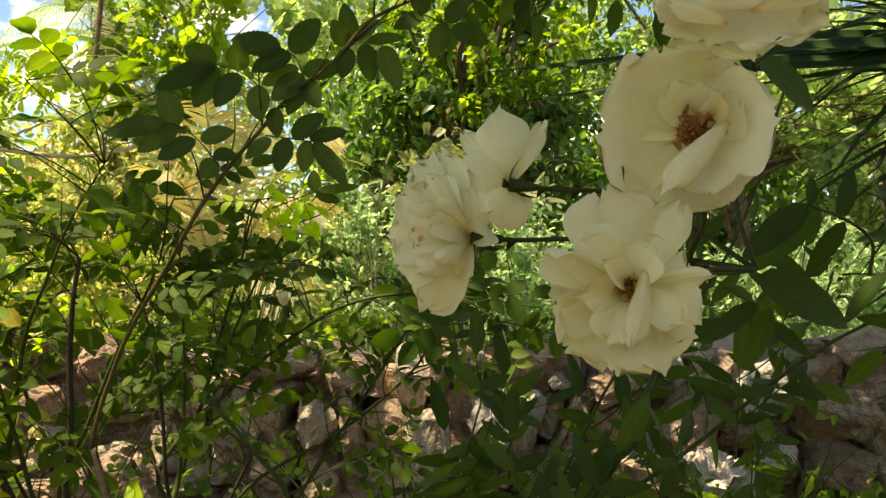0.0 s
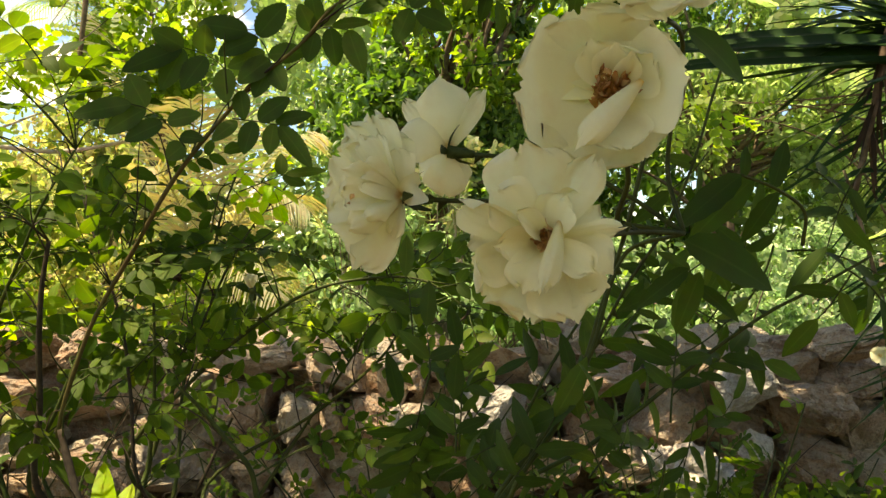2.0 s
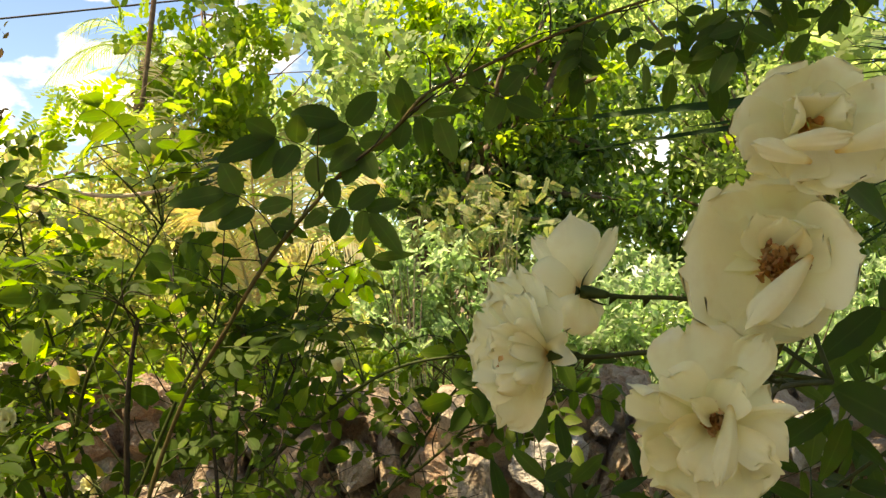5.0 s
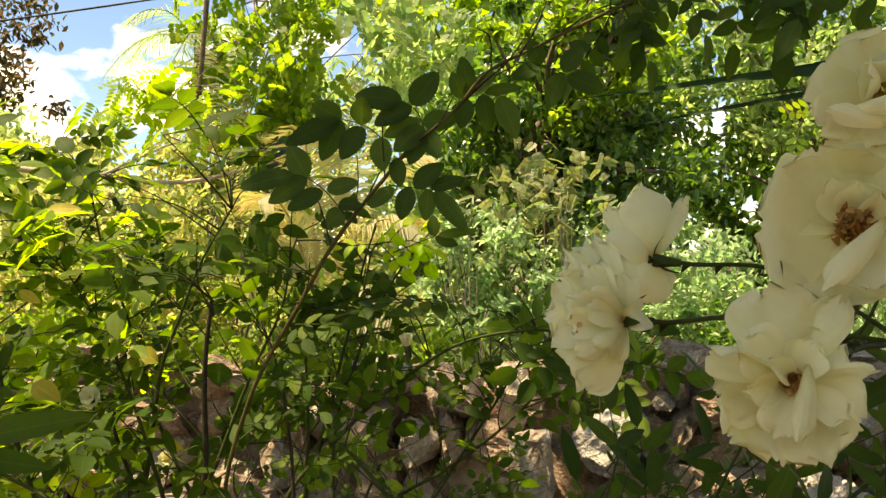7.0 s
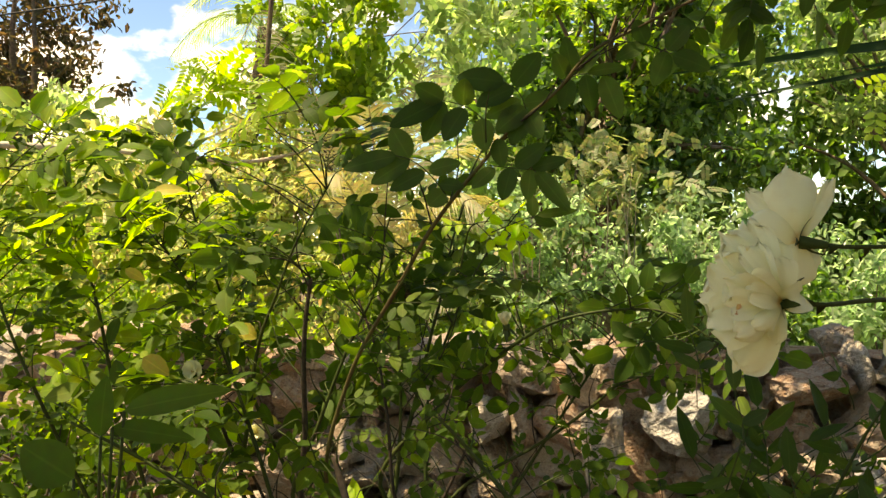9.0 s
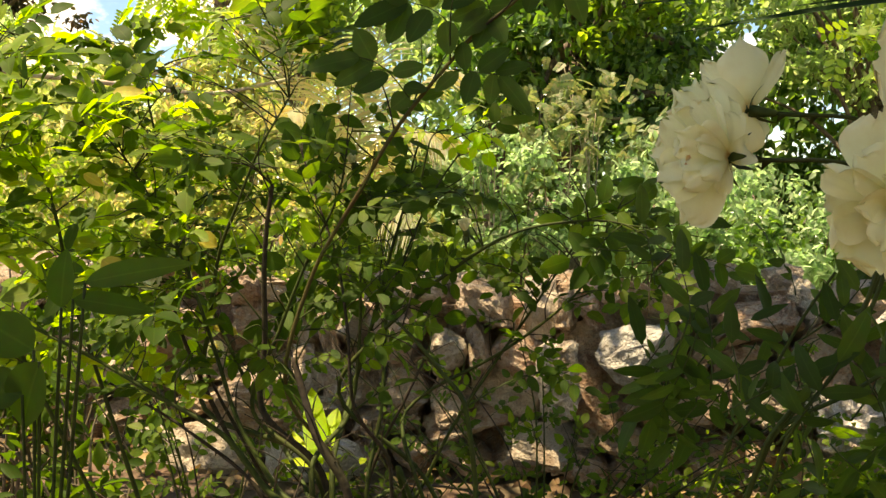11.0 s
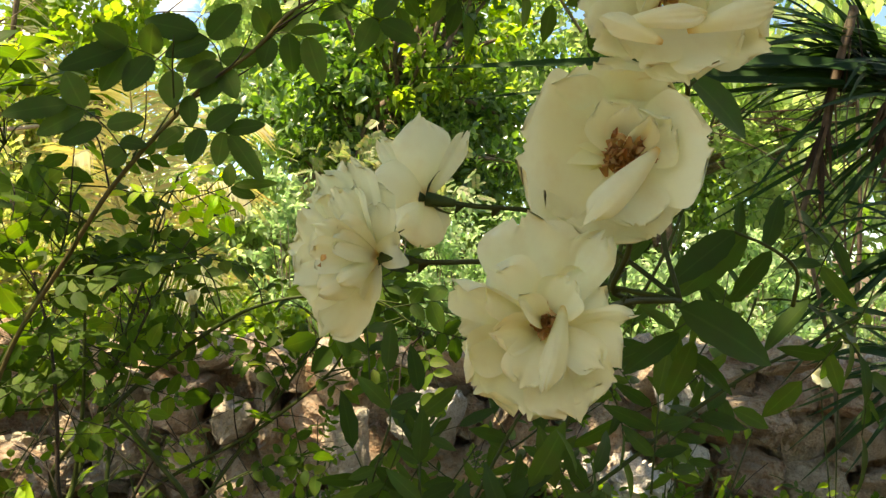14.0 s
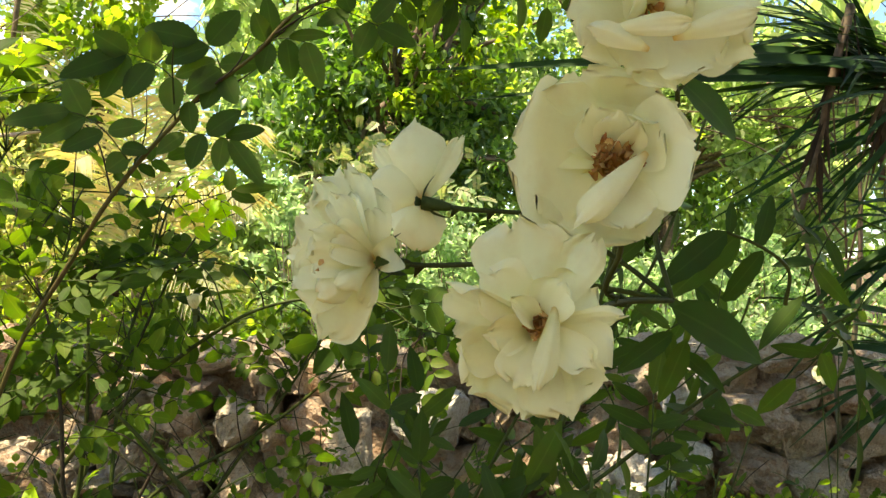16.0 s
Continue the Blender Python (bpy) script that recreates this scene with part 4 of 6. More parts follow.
def rose(parent, centre, axis, spin, rings, seed, extra=(), heart=12, heart_size=0.009, stem=None, label="", neck=0.02):
    """A bloom at centre that faces axis. rings: (petals, length, width, a0, a1, bend, cup, ruffle, turn)."""
    rnd = random.Random(seed)
    axis = Vector(axis).normalized()
    m = Matrix.Translation(Vector(centre)) @ axis.to_track_quat("Z", "Y").to_matrix().to_4x4() @ pose(0, 0, 0, 0, 0, spin)
    head = new("rose")
    head.parent, head.matrix_basis = parent, m
    tagged(head, label or "open cream-white rose bloom")
    k = 0
    for count, length, width, a0, a1, bend, cup, ruffle, turn in rings:
        for i in range(count):
            k += 1
            az = turn + 360 * i / count + rnd.uniform(-20, 20)
            me = petal_mesh(length * rnd.uniform(0.82, 1.10), width * rnd.uniform(0.85, 1.15), a0 + rnd.uniform(-8, 8), a1 + rnd.uniform(-20, 14), bend, cup * rnd.uniform(0.7, 1.3), ruffle, seed * 50 + k, rnd.choice((0, 0, 8, 22)))
            part("petal", me, head, m=pose(0, 0, 0.0004 * k, 0, 0, az))
    for length, width, a0, a1, bend, cup, ruffle, az, tipfold, roll in extra:
        k += 1
        part("petal", petal_mesh(length, width, a0, a1, bend, cup, ruffle, seed * 50 + k, tipfold), head, m=pose(0, 0, 0, 0, 0, az) @ pose(0, 0, 0, roll))
    for i in range(heart):
        me = petal_mesh(heart_size * rnd.uniform(0.6, 1.25), heart_size * rnd.uniform(0.16, 0.34), rnd.uniform(0, 40), rnd.uniform(-40, 60), 1.0, 0.8, 0.22, seed * 90 + i, 30, 4, 4)
        me.materials[0] = HEART
        part("stamen", me, head, "dried orange-brown heart" if i == 0 else "", m=pose(0.005 * math.cos(i * 2.4) * rnd.random(), 0.005 * math.sin(i * 2.4) * rnd.random(), 0.010 + rnd.uniform(-0.002, 0.003), rnd.uniform(-40, 40), rnd.uniform(-40, 40), i * 137.5))
    for i in range(5):
        part("sepal", sepal_mesh(0.024, seed + i), head, m=pose(0, 0, -0.004, 0, 0, 72 * i) @ pose(0, 0, 0, 0, rnd.uniform(5, 60), 0))
    v, f = tube([Vector((0, 0, z)) for z in (-0.018, -0.014, -0.009, -0.004, 0.002)], 0.003, 0.006, 8)
    part("hip", to_mesh("hip", v, f, CANE), head, "green rose hip")
    if stem:
        foot = Vector(centre) - axis * 0.016
        line = smooth_line([foot, foot - axis * neck, *stem], 6)
        v, f = tube(line, 0.0017, 0.0019, 6, 0.05, seed, 5)
        part("stalk", to_mesh("stalk", v, f, CANE), parent)
    return head


flower_bush = thing("flowering_rose_bush", "rose bush with cream-white open blooms and dark green leaves", "rose bush", (0.42, 0.85, 0))
FB = Vector(flower_bush.location)


def fb(p):
    return Vector(p) - FB


HUB = (0.212, 0.578, 1.336)


def shaped_petal(base, tip, width, bow, turn, cup, fold, seed, ruffle=0.05, rows=15, cols=16):
    """One petal from its claw to the middle of its rim, across a bowed line. turn: its roll about that line; cup: how its sides rise; fold: how its rim rolls over."""
    rnd = random.Random(seed)
    ph = [rnd.uniform(0, 6.28) for _ in range(5)]
    b, t = Vector(base), Vector(tip)
    knee = b.lerp(t, 0.5) + Vector((0, 0, bow))
    length = (t - b).length
    way = (t - b).normalized()
    side = Vector((0, 0, 1)).cross(way)
    side = (side if side.length > 0.15 else Vector((1, 0, 0))).normalized()
    side = Matrix.Rotation(radians(turn), 3, way) @ side
    verts, faces, along = [], [], []
    for i in range(rows + 1):
        s = i / rows
        q = (1 - s) ** 2 * b + 2 * s * (1 - s) * (2 * knee - 0.5 * (b + t)) + s * s * t
        d = (2 * (1 - s) * (2 * knee - 0.5 * (b + t) - b) + 2 * s * (t - 2 * knee + 0.5 * (b + t))).normalized()
        n = d.cross(side).normalized()
        rim = max(0.0, s - 0.7) / 0.3
        q = q - n * fold * 0.20 * length * rim * rim - d * abs(fold) * 0.12 * length * rim * rim
        w = width * 0.5 * (0.20 + 0.80 * math.sin(min(1.0, s * 1.06) * 1.72) ** 0.9)
        if s > 0.72:
            w *= math.sqrt(max(0.03, 1 - ((s - 0.72) / 0.288) ** 2.8))
        for j in range(cols + 1):
            u = 2 * j / cols - 1
            wave = math.sin(3.1 * u + ph[0]) * 0.6 + math.sin(6.2 * u + ph[1] + 2 * s) * 0.45 * abs(u) + 0.35 * math.sin(4 * s + ph[2]) + 0.22 * math.sin(14 * u + ph[4]) * s
            lift = cup * w * u * u + ruffle * length * s**1.7 * wave
            back = (0.045 * math.sin(5 * u + ph[3]) + 0.03 * math.sin(12 * u + ph[1]) + 0.014 * math.sin(27 * u + ph[0])) * s**3 + 0.07 * u * u * s
            verts.append(q + side * w * u * (1 - 0.1 * abs(cup) * u * u) + n * lift - d * length * back)
            along.append(s)
    for i in range(rows):
        for j in range(cols):
            a = i * (cols + 1) + j
            faces.append((a, a + 1, a + cols + 2, a + cols + 1))
    me = to_mesh("petal", verts, faces, PETAL)
    att = me.attributes.new("along", "FLOAT", "POINT")
    att.data.foreach_set("value", along)
    return me


def bloom(centre, outer, inner, seed, claw=-12.0, heart=(0, 0, 0), crumbs=30, crumb=0.011, spread=0.008, back=(0.25, -0.35, -1), stem=(), label="open cream-white rose bloom", ruffle=0.05):
    """A full-blown rose at centre. Petals in millimetres: rim x, y, z, breadth, bow, turn, cup, fold, and the claw's x, y, z where it is not at the heart."""
    rnd = random.Random(seed)
    head = new("rose")
    head.parent, head.matrix_basis = flower_bush, Matrix.Translation(fb(centre)) @ BLOOM_TURN
    tagged(head, label)
    for k, p in enumerate((*outer, *inner)):
        tip = Vector(p[:3]) / 1000
        base = Vector(p[8:11]) / 1000 if len(p) > 8 else Vector((p[0] * 0.05, p[1] * 0.05, claw + 0.3 * k)) / 1000
        part("petal", shaped_petal(base, tip, p[3] / 1000, p[4] / 1000, p[5], p[6], p[7], seed * 40 + k, ruffle), head)
    for i in range(crumbs):
        me = petal_mesh(crumb * rnd.uniform(0.6, 1.25), crumb * rnd.uniform(0.35, 0.9), rnd.uniform(0, 40), rnd.uniform(-40, 60), 1.0, 0.8, 0.25, seed * 90 + i, 30, 5, 6)
        me.materials[0] = HEART
        r, a = spread * math.sqrt(rnd.random()), rnd.uniform(0, math.tau)
        place = Vector(heart) / 1000 + Vector((r * math.cos(a), r * math.sin(a), -0.006 + rnd.uniform(-0.002, 0.003)))
        part("stamen", me, head, "dried orange-brown heart" if i == 0 else "", m=Matrix.Translation(place) @ pose(0, 0, 0, rnd.uniform(-50, 50), rnd.uniform(-50, 50), i * 137.5))
    way = Vector(back).normalized()
    foot = way * 0.021 if abs(claw) > 1 else way * 0.002
    turn = (-way).to_track_quat("Z", "Y").to_matrix().to_4x4()
    for i in range(5):
        part("sepal", sepal_mesh(0.022, seed + i), head, m=Matrix.Translation(foot) @ turn @ pose(0, 0, 0.002, 0, 0, 72 * i + 20) @ pose(0, 0, 0, 0, rnd.uniform(-35, 50), 0))
    v, f = tube([foot + way * z for z in (0.018, 0.014, 0.009, 0.004, -0.002)], 0.0026, 0.0055, 8)
    part("hip", to_mesh("hip", v, f, CANE), head, "green rose hip")
    near = (BLOOM_TURN.to_3x3() @ (foot + way * 0.016)) + fb(centre)
    line = smooth_line([near, near + BLOOM_TURN.to_3x3() @ way * 0.012, *[fb(q) for q in stem], fb(HUB)], 6)
    v, f = tube(line, 0.0017, 0.0019, 6, 0.05, seed, 5)
    part("stalk", to_mesh("stalk", v, f, CANE), flower_bush)
    return head


# bloom axes fitted to the camera's view: x right, y up, z towards it
BLOOM_TURN = pose(0, 0, 0, 0, 0, -4) @ pose(0, 0, 0, 90)
bloom((0.136, 0.457, 1.413),
    [(-52, 2, 7, 86, -9, 0, 0.10, 0), (-36, -28, -2, 56, -9, 0, 0.08, 0), (-10, -42, -3, 56, -9, 0, 0.08, 0.2), (17, -38, -4, 50, -9, 0, 0.10, 0.1), (40, 8, 11, 62, -10, 0, 0.24, -0.1), (34, 28, -5, 44, -8, 0, 0.12, 0), (18, 43, -4, 58, -8, 0, 0.10, 0), (-20, 46, -3, 60, -8, 0, 0.10, 0.1), (-42, 30, 0, 50, -8, 0, 0.12, 0.2)],
    [(-21, -34, 13, 17, 6, 0, -0.45, 0.1, 16, 5, 3), (6, -34, 5, 40, -4, 0, 0.2, 0.1), (1, 24, 6, 26, -4, 0, 0.4, 0.5), (10, 19, 9, 18, -3, 25, 0.6, 0.3), (-12, 27, 4, 30, -4, 0, 0.3, 0.4), (22, 18, 2, 38, -6, 0, 0.3, 0.1)],
    1, crumbs=44, crumb=0.0105, spread=0.0085, stem=[(0.160, 0.522, 1.369), (0.161, 0.552, 1.341)], ruffle=0.035)
bloom((0.098, 0.443, 1.329),
    [(-14, 53, -6, 52, -4, 8, 0.08, 0.1), (27, 46, -10, 28, -4, -10, 0.2, 0), (41, 8, 0, 14, 0, 25, 0.3, 0), (27, 22, -12, 34, -4, 0, 0.1, 0.1), (-47, 20, 9, 24, 4, -35, 0.3, -0.2), (-41, -5, -2, 48, -6, 8, 0.2, 0.1), (-34, -31, -3, 48, -6, -8, 0.18, 0.1), (-9, -44, -2, 52, -4, 6, 0.2, 0.2), (15, -43, 3, 46, -3, -6, 0.2, 0.2), (33, -21, 0, 42, -5, 0, 0.3, 0.1), (-20, -10, -8, 60, -3, 0, 0.1, 0), (8, -18, -9, 50, -3, 0, 0.1, 0)],
    [(-30, 27, 12, 34, 2, 10, 0.35, 0.4), (-17, 15, 17, 15, 4, 15, 0.9, 0.3), (-27, -3, 11, 22, 2, -10, 0.5, 0.3), (-14, -28, 11, 28, 4, 8, 0.4, 0.4), (-3, -27, 19, 14, 6, 12, -0.8, 0, 7, 12, 0), (25, -17, 12, 21, 3, 0, 0.75, 0.3), (9, 24, 8, 26, 0, -15, 0.5, 0.3)],
    2, heart=(0, 2, 0), crumbs=30, crumb=0.010, spread=0.007, stem=[(0.137, 0.504, 1.330), (0.170, 0.551, 1.336)], ruffle=0.085)
bloom((0.017, 0.533, 1.357),
    [(-51, 4, 0, 48, 6, 25, 0.15, 0), (-47, -16, 6, 40, 6, 10, 0.2, 0.1), (-29, -46, 6, 34, 4, -10, 0.25, 0.1), (-19, -43, -4, 26, 0, 10, 0.3, 0), (-5, -27, 6, 13, 2, 0, 0.5, 0), (-44, 28, 2, 34, 4, -15, 0.2, 0.1), (-37, 47, 0, 27, 2, 15, 0.25, 0.1), (-20, 55, -4, 28, 0, -12, 0.25, 0.1), (-9, 44, -8, 30, 0, 0, 0.1, 0), (13, 6, 6, 22, 6, 0, 0.5, 0.3), (-10, 8, -6, 44, 4, 0, 0.1, 0)],
    [(-3, 31, 7, 24, 4, 10, 0.35, 0.1), (-15, 42, 9, 17, 6, -40, 0.5, 0.1), (-27, 38, 12, 20, 7, 30, 0.4, 0.2), (-38, 16, 15, 28, 6, -20, 0.4, 0.3), (-25, 15, 21, 26, 8, 20, 0.45, 0.5), (-40, 1, 21, 22, 8, 0, 0.5, 0.5), (-33, -20, 22, 25, 9, 0, -0.55, 0.25), (-21, -14, 24, 18, 9, 15, -0.5, 0.2)],
    3, claw=0.0, heart=(-27, -5, 27), crumbs=5, crumb=0.005, spread=0.004, back=(1, -0.05, -0.15), stem=[(0.094, 0.567, 1.356), (0.149, 0.583, 1.346)], ruffle=0.075)
bloom((0.048, 0.614, 1.396),
    [(-6, 57, -10, 42, 5, 8, -0.25, 0), (26, 47, -10, 17, 0, 35, 0.3, 0), (-35, 41, -16, 18, 0, -20, 0.2, 0), (-38, 13, -6, 36, 5, -10, -0.3, 0.15), (-20, -20, -4, 28, 4, 15, -0.3, 0), (-4, -33, -4, 34, 4, -8, -0.25, 0.1), (9, -25, -12, 24, 0, 0, -0.1, 0), (-18, 30, -18, 30, 0, 0, 0.1, 0)],
    [], 4, claw=0.0, heart=(-14, 8, -24), crumbs=6, crumb=0.008, back=(1, -0.12, 0.25), stem=[(0.131, 0.615, 1.389), (0.176, 0.601, 1.365)], label="cream-white rose turned away, its green sepals showing", ruffle=0.05)
bloom((0.151, 0.450, 1.490),
    [(-42, -8, 4, 42, -4, 0, 0.2, 0.2), (-30, 12, -4, 42, -4, 0, 0.15, 0.1), (-18, 25, -10, 44, -4, 0, 0.1, 0), (4, 35, -12, 48, -4, 0, 0.1, 0), (32, 24, -8, 48, -4, 0, 0.1, 0), (54, 3, 0, 46, -4, 0, 0.15, 0.1), (50, -22, 4, 40, -3, 0, 0.15, 0.1), (30, -29, 10, 46, -2, 0, 0.15, 0.2), (12, -40, 2, 38, -3, 0, 0.15, 0.1), (-14, -32, 8, 38, -2, 0, 0.2, 0.2), (-36, -24, 6, 34, -2, 0, 0.2, 0.2)],
    [(-16, 7, 11, 30, 0, 0, 0.3, 0.2), (18, 9, 11, 32, 0, 0, 0.3, 0.2), (0, 11, 17, 30, 6, 0, -0.35, 0.2), (14, 3, 18, 22, 5, 0, -0.5, 0.2), (-12, 2, 17, 24, 5, 0, -0.5, 0.2), (13, -12, 21, 13, 4, 0, -0.5, 0, -24, -15, 12), (48, -5, 15, 15, 5, 0, -0.5, 0, 6, -19, 17), (-34, -14, 15, 13, 3, 0, -0.4, 0, -4, -24, 13)],
    5, crumbs=14, crumb=0.009, back=(0.4, -0.6, -1), stem=[(0.208, 0.569, 1.465), (0.206, 0.599, 1.385)], ruffle=0.05)

for k, (pts, r0, r1) in enumerate((
        ([fb((-0.12, 1.15, -0.02)), fb((0.100, 0.720, 1.105)), fb((0.172, 0.720, 1.155)), fb((0.220, 0.720, 1.190)), fb((0.273, 0.720, 1.233)), fb((0.326, 0.720, 1.270)), fb((0.364, 0.720, 1.290)), fb((0.417, 0.720, 1.320))], 0.0026, 0.0013),
        ([fb((-0.08, 1.05, -0.02)), fb((0.083, 0.680, 1.105)), fb((0.128, 0.680, 1.174)), fb((0.158, 0.680, 1.224)), fb((0.175, 0.680, 1.278)), fb((0.192, 0.680, 1.331)), fb((0.205, 0.680, 1.383)), fb((0.216, 0.680, 1.431)), fb((0.222, 0.680, 1.479))], 0.0026, 0.0018),
        ([fb((-0.10, 1.1, -0.02)), fb((0.089, 0.700, 1.097)), fb((0.140, 0.700, 1.174)), fb((0.176, 0.700, 1.249)), fb((0.201, 0.700, 1.296)), fb((0.232, 0.700, 1.343)), fb((0.256, 0.700, 1.399)), fb((0.272, 0.700, 1.455)), fb((0.286, 0.700, 1.498))], 0.0022, 0.0011),
        ([fb((-0.06, 1.0, -0.02)), fb((0.095, 0.660, 1.116)), fb((0.144, 0.660, 1.200)), fb((0.166, 0.660, 1.253)), fb((0.178, 0.660, 1.297)), fb((0.192, 0.660, 1.324)), fb(HUB)], 0.0022, 0.0016),
        ([fb((-0.14, 1.2, -0.02)), fb((0.080, 0.800, 1.078)), fb((0.117, 0.800, 1.147)), fb((0.149, 0.800, 1.211)), fb((0.176, 0.800, 1.254))], 0.0022, 0.0014))):
    part("cane", stem_mesh("cane", pts, r0, r1, CANE, 8, 7, 0.06, 3 + k, 9), flower_bush)

DARKS = [compound_leaf("leaf", DARK_LEAF, n, 0.054, 200 + k, 0.33, 0.5, 0.4) for k, n in enumerate((3, 5, 5, 5, 7, 5))]
v, f = leaflet(0.062, 0.031, 0.2, 0.18, 10, 0.04, 1, 5, 0.01)
BIG_DARK = ribbed(to_mesh("leaf", v, f, DARK_LEAF))
v, f = leaflet(0.062, 0.020, 0.25, 0.15, 10, 0.05, 1, 6, 0.012)
SLIM_DARK = ribbed(to_mesh("leaf", v, f, DARK_LEAF))


def hero(parent, origin, mesh, base, tip, twist=0.0, up=(0.1, -0.5, 0.8), size=1.0):
    m = frame_at(Vector(base) - origin, Vector(tip) - origin, up, twist) @ Matrix.Scale(size, 4)
    part("leaf", mesh, parent, m=m)


def big_leaf(base, tip, twist=0.0, up=(0.1, -0.8, 0.5), mesh=SLIM_DARK):
    hero(flower_bush, FB, mesh, base, tip, twist, up, (Vector(tip) - Vector(base)).length / 0.062)


big_leaf((0.212, 0.578, 1.331), (0.274, 0.562, 1.303), mesh=BIG_DARK)
big_leaf((0.220, 0.598, 1.484), (0.266, 0.594, 1.449), mesh=BIG_DARK)
big_leaf((0.279, 0.653, 1.384), (0.224, 0.637, 1.344))
big_leaf((0.293, 0.662, 1.383), (0.243, 0.676, 1.332))
big_leaf((0.281, 0.653, 1.382), (0.288, 0.662, 1.410))
big_leaf((0.307, 0.661, 1.373), (0.324, 0.669, 1.417))
big_leaf((0.311, 0.660, 1.371), (0.286, 0.672, 1.330))
big_leaf((0.229, 0.596, 1.309), (0.213, 0.597, 1.263))
big_leaf((0.231, 0.616, 1.299), (0.259, 0.594, 1.276))
big_leaf((0.227, 0.617, 1.311), (0.188, 0.619, 1.282))
part("leaf_stalk", stem_mesh("leaf_stalk", [fb((0.279, 0.653, 1.384)), fb((0.311, 0.660, 1.373)), fb((0.336, 0.668, 1.356)), fb((0.339, 0.678, 1.329))], 0.0012, 0.0016, CANE), flower_bush)
# drooping dark sprays below and beside the blooms, spread across the camera's view
rnd = random.Random(77)
for k in range(46):
    across, fall, d = rnd.uniform(-0.093, 0.267), rnd.uniform(-0.067, 0.173), rnd.uniform(0.62, 1.0)
    fall = max(fall, -0.052 - 0.36 * across)
    b = Vector((0.102 + across * d, d - 0.005, 1.208 - fall * d))
    a = rnd.choice((rnd.uniform(-2.6, -0.5), rnd.uniform(0.5, 1.9)))
    t = b + Vector((math.cos(a) * 0.06, rnd.uniform(-0.03, 0.03), math.sin(a) * 0.07))
    hero(flower_bush, FB, rnd.choice(DARKS), b, t, rnd.uniform(-40, 40), (0.2, -0.7, 0.6), rnd.uniform(0.6, 1.0))
for k in range(13):
    across, rise, d = rnd.uniform(0.20, 0.50), rnd.uniform(-0.12, 0.10), rnd.uniform(0.66, 0.95)
    b = Vector((0.102 + across * d, d - 0.007, 1.345 + rise * d))
    a = rnd.uniform(-2.8, 0.3)
    t = b + Vector((math.cos(a) * 0.06, rnd.uniform(-0.03, 0.03), math.sin(a) * 0.07))
    hero(flower_bush, FB, rnd.choice(DARKS), b, t, rnd.uniform(-40, 40), (0.2, -0.7, 0.6), rnd.uniform(0.7, 1.05))

# ---------------------------------------------------------------- leafy rose bush
rose_bush = thing("rose_bush", "leafy rose bush with a long arching cane and rounded dark leaflets", "rose bush", (-0.42, 1.55, 0))
RB = Vector(rose_bush.location)
side_bush = thing("rose_bush", "sunlit yellow-green rose bush with slender leafy canes", "rose bush", (-0.85, 1.75, 0))
back_bush = thing("rose_bush", "loose rose bush with thin canes and small leaves by the wall", "rose bush", (-0.10, 1.75, 0))
LEAVES = [compound_leaf("leaf", ROSE_LEAF, n, 0.045, 300 + k, 0.56, 0.62, 0.25) for k, n in enumerate((5, 7, 7, 7, 5, 7, 9, 5))]
# darker leaves stand in for backlit shade along the arch
ARCH_LEAVES = [compound_leaf("leaf", DARK_LEAF, n, 0.045, 320 + k, 0.5, 0.62, 0.25) for k, n in enumerate((5, 7, 7, 5))]
BRIGHTS = [compound_leaf("leaf", FRESH_SUNLIT_LEAF, n, 0.040, 330 + k, 0.56, 0.6, 0.3) for k, n in enumerate((5, 7, 5))]
SUNLIT_LEAVES = [compound_leaf("leaf", SUNLIT_ROSE_LEAF, n, 0.043, 340 + k, 0.56, 0.6, 0.3) for k, n in enumerate((5, 7, 5))]
CANES = []
SEEDLING = (-0.528, 1.500)
CROWNS = {rose_bush.name: Vector((-0.508, 1.439, 0.805)), side_bush.name: Vector((-0.552, 1.384, 0.738)), back_bush.name: Vector((-0.371, 1.542, 0.763))}


def kept_clear(q):
    """Whether a leaf there would shade the seedling or the spray, or hide the spray from the camera."""
    # box left open between the camera and the spray
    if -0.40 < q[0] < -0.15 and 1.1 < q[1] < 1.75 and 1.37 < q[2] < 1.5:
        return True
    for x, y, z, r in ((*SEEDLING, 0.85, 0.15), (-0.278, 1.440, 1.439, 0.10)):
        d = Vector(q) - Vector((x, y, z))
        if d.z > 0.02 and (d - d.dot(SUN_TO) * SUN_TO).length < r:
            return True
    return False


def cane(points, r0=0.0045, r1=0.0016, mat=CANE, seed=0, thorns=8, bush=rose_bush):
    pts = [Vector(p) - bush.location for p in points]
    foot = Vector((0.03 * math.sin(seed), 0.03 * math.cos(seed * 2), -0.02))
    crown = CROWNS[bush.name] - bush.location + Vector((0.035 * math.sin(seed * 1.7), 0.03 * math.cos(seed * 2.3), 0.03 * math.sin(seed * 3.1)))
    if bush is rose_bush and pts[0].x > -0.05:
        crown.x += 0.09
    if seed in (14, 15):
        crown = foot.lerp(pts[0], 0.5)
    if seed in (10, 11):
        slope = pts[0] - pts[1]
        foot = Vector((pts[0].x + 1.3 * slope.x, pts[0].y, -0.02))
        crown = pts[0].lerp(foot, 0.3) + Vector((slope.x * 0.3, 0, 0))
    pts = [foot, foot.lerp(crown, 0.6), crown, *pts]
    part("cane", stem_mesh("cane", pts, r0 * (0.8 if seed == 1 else 1.55), r1 * 0.85, mat, 7, 7, 0.07, seed, thorns), bush)
    CANES.append((bush, smooth_line(pts, 8)))


